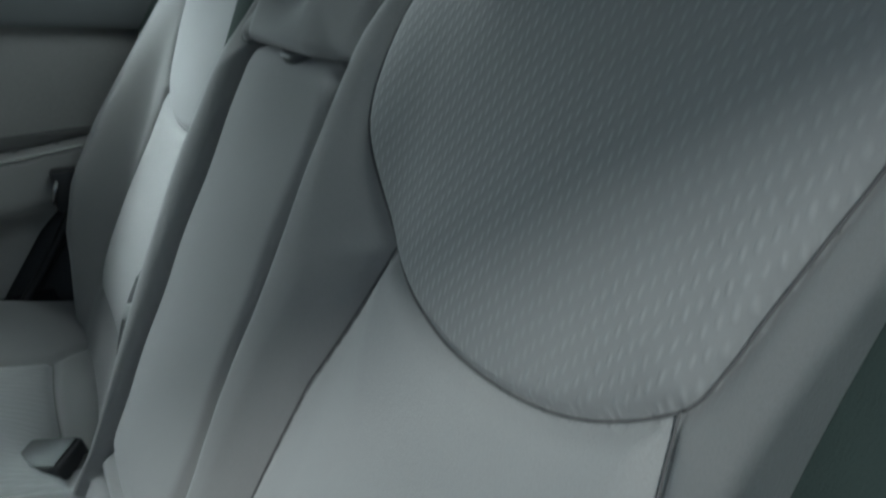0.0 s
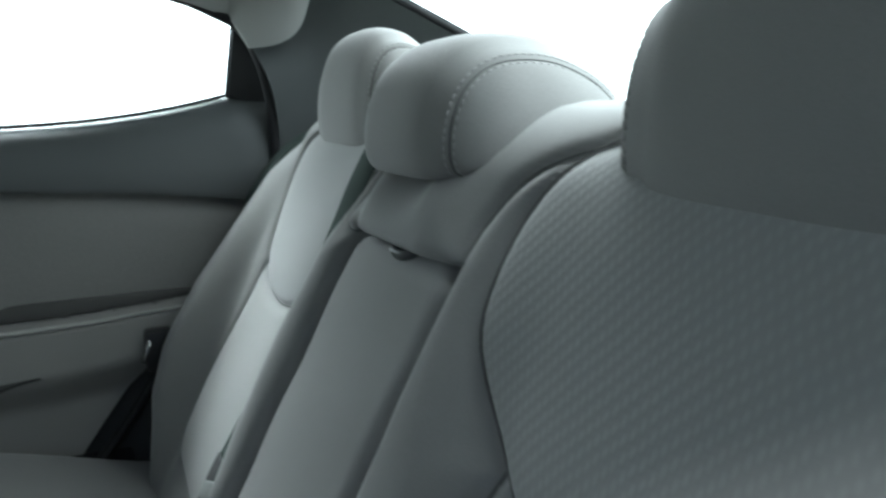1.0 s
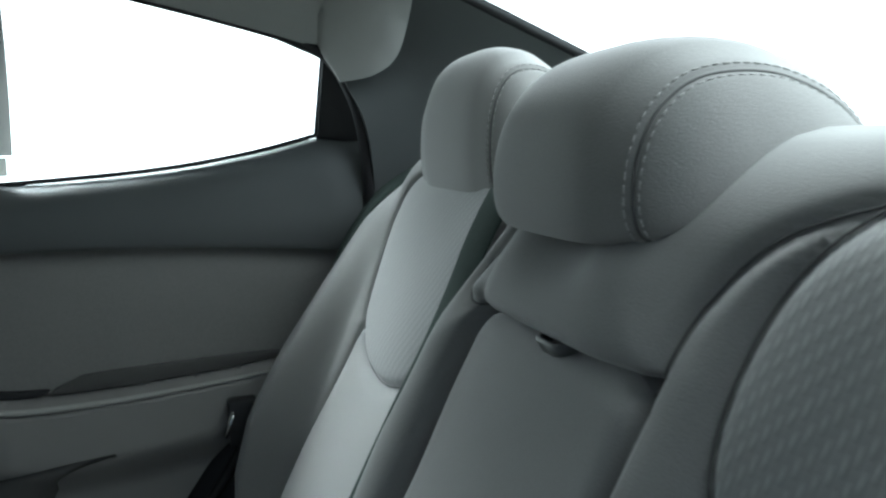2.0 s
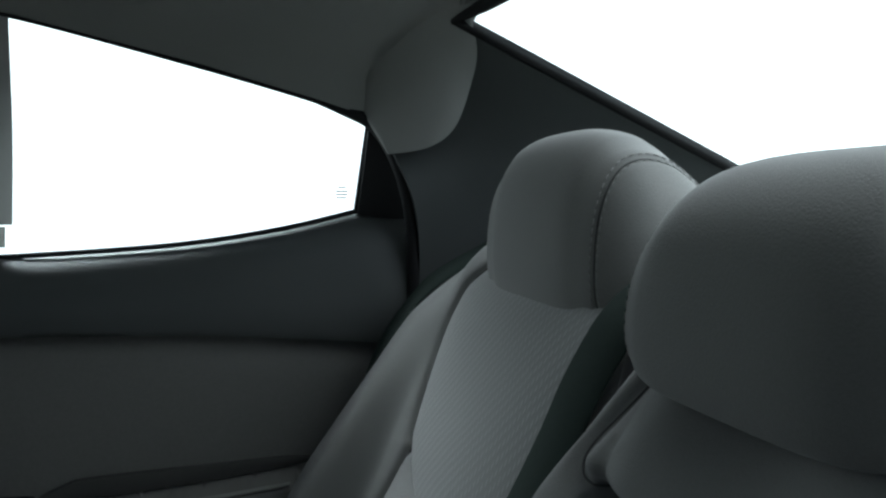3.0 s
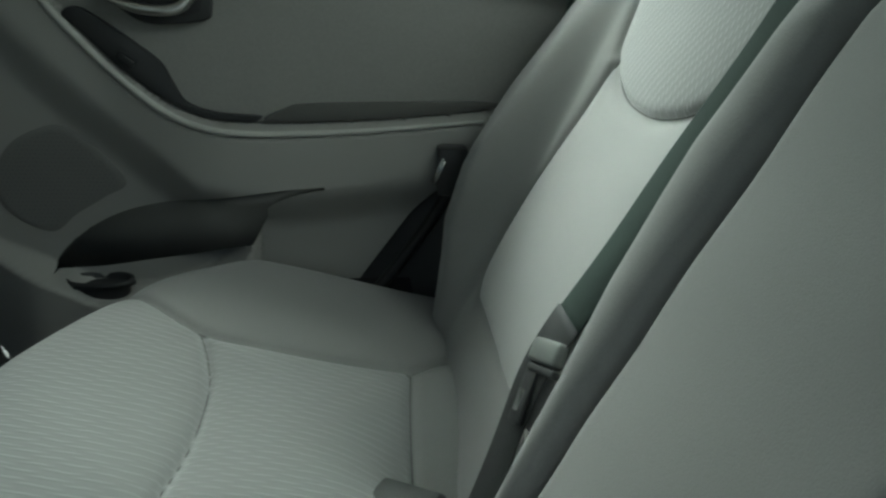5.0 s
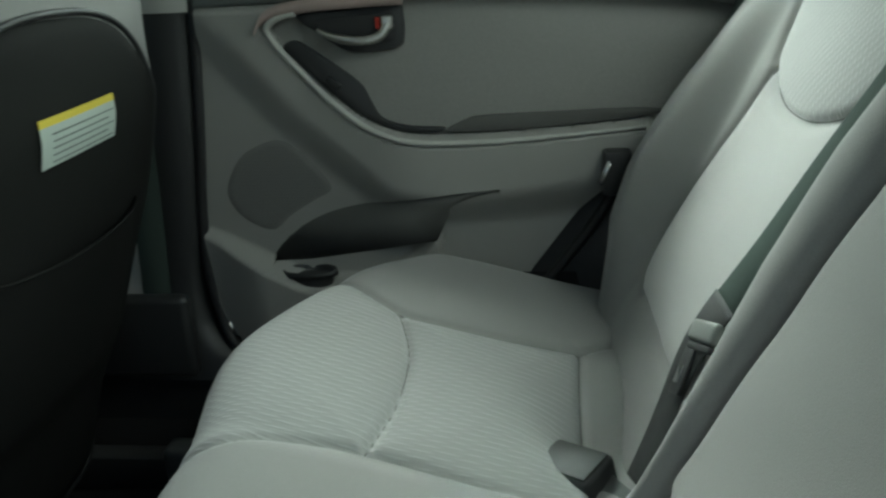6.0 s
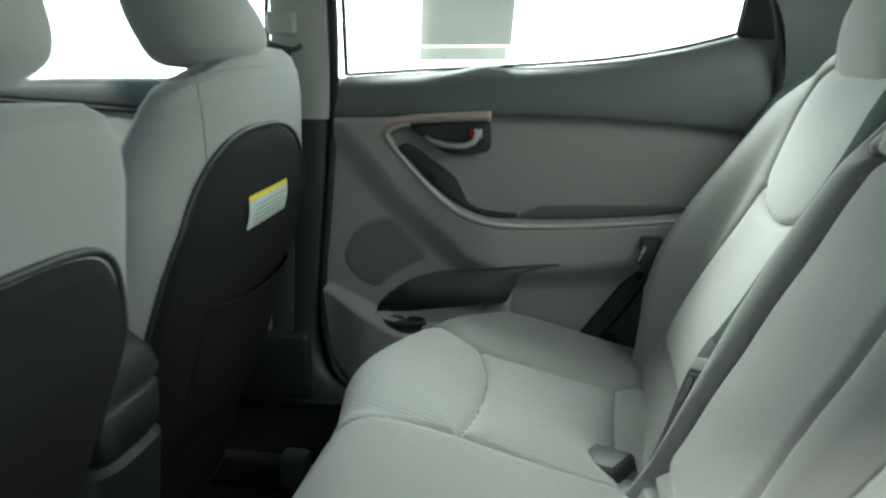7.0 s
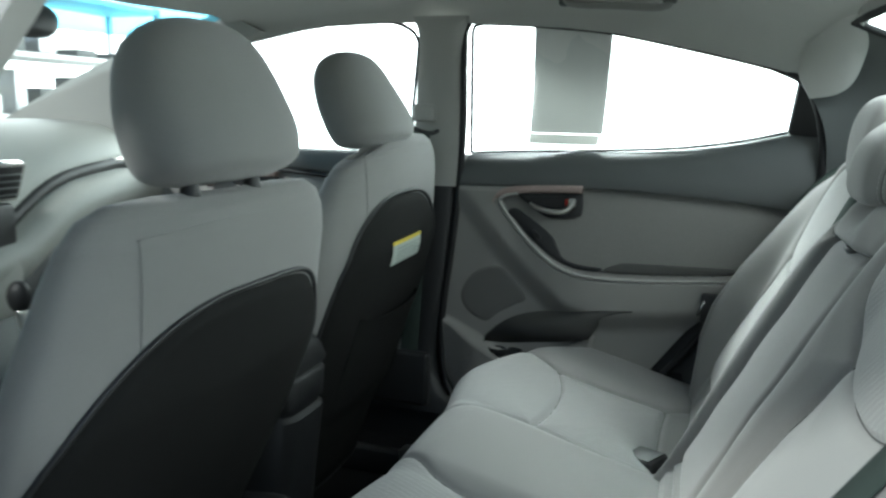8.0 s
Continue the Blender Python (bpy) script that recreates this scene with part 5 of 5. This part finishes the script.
wall_grid("outer_skin", [[(x, -0.77 - 0.05 * math.sin(math.pi * k), 0.835 * k) for x in (-1.75, -1.3, -0.81)] for k in np.linspace(0, 1, 7)], PAINT, dd, "painted outer door skin", thick=(0, -0.004, 0))


# ---- windscreen, front pillars, dashboard ----
def screen_point(u, k):
    return (-2.12 + 0.80 * k - 0.12 * (1 - abs(u) ** 2), u * (0.64 - 0.08 * k), 0.90 + 0.275 * k)


ws = thing("window_front", "raked windscreen glass", "window", kind="structure")
g = wall_grid("pane", [[screen_point(u, k) for u in np.linspace(-1, 1, 17)] for k in np.linspace(0, 1, 7)], GLASS, ws)
g.visible_shadow = False
band = wall_grid("shade_band", [[np.array(screen_point(u, k)) + np.array((0.004, 0, -0.006)) for u in np.linspace(-1, 1, 17)] for k in np.linspace(0.80, 1, 4)], glass_material("blue_tinted_glass", (0.22, 0.66, 0.90, 1)), ws, "blue tinted shade band")
band.visible_shadow = False
for s, nm in ((1, "right"), (-1, "left")):
    p0, p1 = np.array((-2.14, 0.62, 0.87)), np.array((-1.33, 0.585, 1.165))
    secs = []
    for k in np.linspace(0, 1, 12):
        p = p0 * (1 - k) + p1 * k + np.array((0, 0, 0.02 * math.sin(math.pi * k)))
        w = 0.26 - 0.21 * min(k * 1.6, 1.0)
        secs.append([(p[0] + dx, s * (p[1] + dy), p[2] + dz) for dx, dy, dz in ((0.0, -0.02, 0.02), (0.04, -0.018, 0.0), (0.04 + w, 0.02, -w * 0.55), (0.04 + w, 0.06, -w * 0.5), (0.0, 0.07, 0.03))])
    v, f = loft(secs)
    ob = mesh_part("pillar_a_" + nm, v, f, PILLAR, None, "pale grey windscreen pillar trim", angle=40)
    tagged(ob, category="pillar trim", kind="structure")
head = wall_grid("front_header", [[(-1.335 + 0.05 * k - 0.1 * (1 - abs(u) ** 2) * (1 - k), u * 0.57, 1.170 + 0.0 * k + 0.018 * k * (1 - abs(u) ** 4)) for u in np.linspace(-1, 1, 15)] for k in (0, 0.5, 1.0, 1.4)], FELT, None, "pale felt strip over the windscreen", thick=(0, 0, 0.03))
tagged(head, category="trim", kind="structure")

dash = thing("dashboard", "two-tone grey dashboard with air vents and a dark groove", "dashboard")
PROFILE = [(-2.15, 0.875), (-1.95, 0.905), (-1.78, 0.905), (-1.70, 0.890), (-1.645, 0.850), (-1.615, 0.800), (-1.610, 0.775)]
LOWPRO = [(-1.600, 0.755), (-1.565, 0.735), (-1.545, 0.70), (-1.56, 0.655), (-1.60, 0.625)]
UNDER = [(-1.605, 0.618), (-1.59, 0.56), (-1.62, 0.46), (-1.75, 0.36), (-2.0, 0.2)]


def sweep(y):
    """Drop of the dash band towards the middle of the car."""
    return float(np.interp(abs(y), [0, 0.14, 0.22, 0.30, 0.39, 0.52, 0.70], [0.66, 0.689, 0.737, 0.77, 0.784, 0.793, 0.785])) - 0.764


def dash_sheet(name, prof, mat, label=""):
    pr = spline(prof, 5)
    rows = []
    for p in pr:
        row = []
        for u in np.linspace(-1, 1, 31):
            bow = -0.10 * abs(u) ** 3
            hump = 0.03 * math.exp(-((u * 0.70 + 0.37) / 0.17) ** 2) if p[1] > 0.8 else 0
            row.append((p[0] + bow + 0.03 * math.exp(-(u * 0.7 / 0.2) ** 2), u * 0.70, p[1] + hump + min(max((0.90 - p[1]) / 0.12, 0), 1) * sweep(u * 0.70)))
        rows.append(row)
    return wall_grid(name, rows, mat, dash, label, thick=(-0.02, 0, -0.01), angle=50)


dash_sheet("dash_top", PROFILE, DASH, "grey upper dash")
dash_sheet("dash_band", LOWPRO, DASH, "grey dash band")
dash_sheet("dash_lower", UNDER, BLACK, "black lower dash")
groove = [(-1.618 - 0.10 * abs(u) ** 3 + 0.03 * math.exp(-(u * 0.7 / 0.2) ** 2), u * 0.70, 0.764 + sweep(u * 0.70)) for u in np.linspace(-1, 1, 31)]
v, f = tube(groove, 0.020, 10)
mesh_part("groove_strip", v, f, BLACK, dash)


def vent(at, w, h):
    ve = part("air_vent", box((-0.012, -w / 2, -h / 2), (0.012, w / 2, h / 2), 0.006), CHROME, dash, "silver framed air vent")
    ve.matrix_basis = at
    part("vent_core", box((0.009, -w / 2 + 0.008, -h / 2 + 0.008), (0.0135, w / 2 - 0.008, h / 2 - 0.008), 0.002), RUBBER, ve)
    for k in range(4):
        part("slat", box((0.010, -w / 2 + 0.009, -h / 2 + 0.016 + k * (h - 0.028) / 4), (0.018, w / 2 - 0.009, -h / 2 + 0.020 + k * (h - 0.028) / 4), 0.001), DARK, ve)
    return ve


vent(pose(-1.575, 0.115, 0.785, 0, 20, 0), 0.085, 0.09)
vent(pose(-1.585, -0.105, 0.80, 0, 20, 0), 0.085, 0.10)
vent(pose(-1.675, 0.565, 0.785, 0, 25, 14), 0.10, 0.06)
part("head_unit", box((-1.60, -0.12, 0.64), (-1.545, 0.12, 0.74), 0.01), BLACK, dash, "black radio unit")
part("climate_panel", box((-1.59, -0.11, 0.50), (-1.52, 0.11, 0.63), 0.015), DASH, dash)

mirror = thing("rear_view_mirror", "black rear-view mirror on the windscreen", "mirror")
secs = []
for u in np.linspace(-1, 1, 21):
    k = (1 - abs(u) ** 4) ** 0.4 if abs(u) < 1 else 0.05
    secs.append([(-1.40 + 0.022 * k * math.cos(a), 0.105 * u + 0.015, 1.105 + 0.034 * k * math.sin(a)) for a in np.arange(20) * 2 * math.pi / 20])
v, f = loft(secs)
mesh_part("mirror_shell", v, f, BLACK, mirror)
v, f = tube([(-1.375, 0, 1.11), (-1.40, 0, 1.15), (-1.47, 0, 1.165)], 0.011, 10)
mesh_part("mirror_arm", v, f, BLACK, mirror)

# ---- centre console ----
con = thing("centre_console", "black centre console with a padded lid between the front seats", "console")
secs = []
for x, z, w in ((-1.20, 0.50, 0.085), (-1.19, 0.54, 0.09), (-1.0, 0.572, 0.092), (-0.86, 0.578, 0.092), (-0.81, 0.57, 0.090), (-0.785, 0.548, 0.085), (-0.775, 0.52, 0.078)):
    secs.append([(x - 0.015, 0.012 + 0.88 * w * math.copysign(abs(math.cos(a)) ** 0.5, math.cos(a)), 0.515 + (z - 0.515 if math.sin(a) > 0 else 0.012) * math.copysign(abs(math.sin(a)) ** 0.6, math.sin(a))) for a in np.arange(36) * 2 * math.pi / 36])
v, f = loft(secs)
mesh_part("lid", v, f, GLOSSY, con, "black padded lid", angle=50)
secs = []
for z, x1, w in ((0.505, -0.770, 0.088), (0.498, -0.764, 0.092), (0.45, -0.768, 0.092), (0.445, -0.775, 0.088), (0.438, -0.776, 0.088), (0.43, -0.768, 0.094), (0.30, -0.785, 0.097), (0.16, -0.80, 0.10), (0.06, -0.80, 0.105)):
    secs.append([((x1 - 1.255) / 2 + (x1 + 1.225) / 2 * math.copysign(abs(math.cos(a)) ** 0.28, math.cos(a)), 0.012 + 0.88 * w * math.copysign(abs(math.sin(a)) ** 0.45, math.sin(a)), z) for a in np.arange(44) * 2 * math.pi / 44])
v, f = loft(secs)
mesh_part("console_body", v, f, GLOSSY, con, angle=50)
secs = []
for x, z, w in ((-1.24, 0.42, 0.10), (-1.35, 0.43, 0.105), (-1.48, 0.46, 0.11), (-1.58, 0.56, 0.12)):
    secs.append([(x, -w, 0.1), (x, -w, z - 0.02), (x, -w + 0.02, z), (x, w - 0.02, z), (x, w, z - 0.02), (x, w, 0.1)])
v, f = loft(secs)
mesh_part("console_front", v, f, DARK, con, angle=40)
v, f = tube(spline([(-1.40, 0, 0.43), (-1.405, 0, 0.50), (-1.415, 0, 0.55)], 5), 0.012, 10)
lev = mesh_part("gear_lever", v, f, CHROME, con, "chrome gear lever")
bmk = bmesh.new()
bmesh.ops.create_uvsphere(bmk, u_segments=20, v_segments=12, radius=0.026, matrix=Matrix.Translation((-1.418, 0, 0.575)) @ Matrix.Diagonal((1, 0.8, 1.25, 1)))
part("gear_knob", bmk, GLOSSY, lev, "glossy black knob", angle=80)


# ---- seat belts ----
def belt_on_back(pts, out):
    """Points (y, z) on the seat back lifted by out."""
    q = np.array(pts, float)
    p = back_height(np.stack([np.maximum(q[:, 0], split_y(q[:, 1]) + 0.02), q[:, 1]], 1), np.full(len(q), 0.02))
    p[:, 1] = q[:, 0]
    return p + np.array((-out, 0, out * 0.4))


mid_belt = thing("seat_belt", "grey-green middle seat belt hanging over the seat back", "seat belt", group="rear seat belts")
top = [(0.14, 0.108, 0.890), (0.11, 0.112, 0.897)]
on = belt_on_back(spline([(0.130, 0.890), (0.148, 0.86), (0.159, 0.82), (0.163, 0.783), (0.178, 0.70), (0.194, 0.613), (0.203, 0.525)], 6), 0.009)
v, f = ribbon(np.concatenate([np.array(top), on]), (0, 1, 0.25), 0.042, 0.0018)
mesh_part("webbing", v, f, WEBBING, mid_belt, "grey-green belt webbing")
on2 = belt_on_back(spline([(0.203, 0.53), (0.206, 0.47), (0.199, 0.41), (0.182, 0.35)], 6), 0.010)
v, f = ribbon(on2, (0, 1, 0.2), 0.047, 0.0018)
mesh_part("webbing", v, f, material("black_webbing", (0.02, 0.022, 0.022), 0.6, bump=0.6, scale=1500), mid_belt, "black lower webbing")
tg = part("tongue", box((-0.007, -0.024, -0.010), (0.004, 0.026, 0.010), 0.004, 3), TONGUEGREY, mid_belt, "grey plastic belt tongue")
tg.matrix_basis = Matrix.Translation((-0.113, 0.199, 0.505)) @ Euler((radians(-22), radians(25), 0)).to_matrix().to_4x4()
part("tongue_plate", box((-0.004, 0.004, -0.062), (0.001, 0.026, -0.012), 0.002), BLACK, tg, "black tongue plate")
part("tongue_slot", box((-0.0052, 0.010, -0.052), (-0.0035, 0.020, -0.034), 0.0005), STEEL, tg, "bright steel slot")
part("tongue_slider", box((-0.006, -0.026, -0.018), (0.003, 0.02, -0.012), 0.002), BLACK, tg)

for s, lab in ((1, "grey-green shoulder belt beside the rear seat at the far door"), (-1, "grey-green shoulder belt over the rear seat by the open doorway")):
    sb = thing("seat_belt", lab, "seat belt", group="rear seat belts")
    if s > 0:
        ln = spline([(0.22, 0.51, 0.935), (0.165, 0.560, 0.905), (0.129, 0.590, 0.880), (0.062, 0.604, 0.838), (0.012, 0.608, 0.775), (-0.008, 0.613, 0.73), (-0.03, 0.62, 0.65), (-0.06, 0.63, 0.5), (-0.08, 0.63, 0.36)], 8)
        v, f = ribbon(ln, (0.20, 0.90, 0.25), 0.047, 0.0018)
    else:
        q = spline([(-0.535, 0.862), (-0.532, 0.80), (-0.533, 0.74), (-0.540, 0.66), (-0.556, 0.56), (-0.575, 0.46), (-0.585, 0.36)], 6)
        ln = back_height(q, np.full(len(q), 0.03)) + np.array((-0.005, 0, 0.002))
        v, f = ribbon(np.concatenate([[(0.22, -0.50, 0.935), (0.14, -0.53, 0.905)], ln]), (0, 1, -0.1), 0.047, 0.0018)
    mesh_part("webbing", v, f, WEBBING, sb, "grey-green belt webbing")
    part("belt_guide", box((0.205, s * 0.50 - 0.035, 0.915), (0.245, s * 0.50 + 0.035, 0.94), 0.008, 3), BLACK, sb, "black belt guide in the shelf trim")
    part("belt_anchor", box((-0.135, s * 0.63 - 0.02, 0.33), (-0.105, s * 0.63 + 0.02, 0.385), 0.006, 3), STEEL, sb, "steel anchor plate")

for s, at in ((1, (-0.222, 0.196, 0.352)), (-1, (-0.222, -0.196, 0.352))):
    bk = thing("belt_buckle", "dark belt buckle lying on the rear cushion", "belt buckle", group="belt buckles", at=at)
    bk.rotation_euler = (radians(8), radians(-10), radians(-26 - 14 * s))
    part("buckle_body", box((-0.042, -0.026, -0.018), (0.027, 0.026, 0.016), 0.006, 3), BLACK, bk, "black buckle body")
    part("buckle_face", box((-0.036, -0.022, 0.0135), (0.024, 0.022, 0.0185), 0.003), BUCKLE, bk, "dark grey buckle face")
    part("release_button", box((-0.0435, -0.018, -0.008), (-0.036, 0.018, 0.010), 0.002), BLACK, bk)
    v, f = ribbon([(0.015, 0, -0.006), (0.05, -0.012 * s, -0.01), (0.08, -0.03 * s, -0.015), (0.105, -0.04 * s, -0.03)], (0, 1, 0.2), 0.04, 0.003)
    mesh_part("buckle_strap", v, f, TONGUE, bk, "grey strap")

# belt guide on the far centre pillar
for s in (1,):
    dr = thing("belt_guide", "pale belt guide on the centre pillar with dark webbing", "belt guide")
    part("guide_cover", box((-0.852, 0.646, 0.925), (-0.796, 0.672, 0.968), 0.008, 3), PILLAR, dr, "pale guide cover")
    v, f = tube(spline([(-0.858, 0.648, 0.915), (-0.83, 0.636, 0.905), (-0.80, 0.638, 0.898), (-0.785, 0.650, 0.905)], 5), 0.005, 8)
    mesh_part("guide_loop", v, f, BLACK, dr)
    v, f = ribbon(spline([(-0.825, 0.640, 0.905), (-0.835, 0.655, 0.75), (-0.85, 0.665, 0.5), (-0.86, 0.65, 0.25)], 6), (1, 0, 0), 0.047, 0.002)
    mesh_part("webbing", v, f, WEBBING, dr)


# ---- seen through the windscreen: a storage rack with boxes ----
rack = thing("storage_rack", "white metal storage rack with cartons and a blue bin", "shelf rack", at=(-4.6, 2.9, GROUND))
for x in (0.0, -0.5):
    for y in (-1.4, 1.4):
        part("upright", box((x - 0.02, y - 0.02, 0), (x + 0.02, y + 0.02, 2.1), 0.003), PAINT, rack)
for z in (0.35, 0.80, 1.20, 1.62, 2.05):
    part("shelf_board", box((-0.52, -1.42, z), (0.02, 1.42, z + 0.035), 0.004), WHITEWALL, rack)
BLUE = material("blue_plastic", (0.02, 0.22, 0.45), 0.5)
TEAL = material("teal_card", (0.07, 0.17, 0.18), 0.8)
CARD = material("brown_cardboard", (0.34, 0.24, 0.14), 0.9)
rng = random.Random(4)
for z in (0.386, 0.836, 1.236, 1.656):
    y = -1.3
    while y < 1.1:
        w, h = rng.uniform(0.06, 0.2), rng.uniform(0.05, 0.16) if z > 1.5 else rng.uniform(0.10, 0.30)
        kind = rng.random()
        m = BLUE if 0.40 < kind < 0.48 else (DARK if kind > 0.72 else (TEAL if kind > 0.48 else (CARD if kind > 0.33 else (PAINT if kind > 0.12 else WHITEWALL))))
        bx = part("storage_bin" if m is BLUE else "carton", box((-4.6 - 0.42, 2.9 + y, GROUND + z), (-4.6 - 0.06, 2.9 + y + w, GROUND + z + h), 0.01), m, None)
        tagged(bx, "blue plastic bin on the storage rack" if m is BLUE else "plain carton standing on the storage rack", "bin" if m is BLUE else "box", group="goods on the rack")
        y += w + rng.uniform(0.02, 0.2)

# ---- roof fittings ----
lamp = thing("roof_console", "dark oval roof console above the front seats", "roof console")
secs = []
for k, r in ((0.0, 1.0), (0.006, 0.98), (0.012, 0.90), (0.016, 0.6), (0.017, 0.05)):
    secs.append([(-1.16 + 0.10 * r * math.cos(a), 0.0 + 0.13 * r * math.sin(a), 1.190 - k) for a in np.arange(36) * 2 * math.pi / 36])
v, f = loft(secs)
mesh_part("console_shell", v, f, DARK, lamp, angle=60)
part("lamp_lens", box((-1.19, -0.05, 1.168), (-1.14, 0.05, 1.176), 0.004), PAPER, lamp, "white lamp lens")
# folding grab handle over the far rear door
gh = thing("grab_handle", "dark grey folding grab handle over the rear door", "grab handle")
v, f = tube(spline([(-0.47, 0.535, 1.195), (-0.465, 0.528, 1.180), (-0.44, 0.524, 1.172), (-0.365, 0.524, 1.168), (-0.29, 0.528, 1.163), (-0.265, 0.535, 1.168), (-0.26, 0.545, 1.178)], 6), 0.0075, 10)
mesh_part("grip", v, f, TRIM, gh)
for x in (-0.47, -0.262):
    part("hinge_cap", box((x - 0.014, 0.530, 1.172), (x + 0.014, 0.556, 1.20), 0.005, 3), DARK, gh)
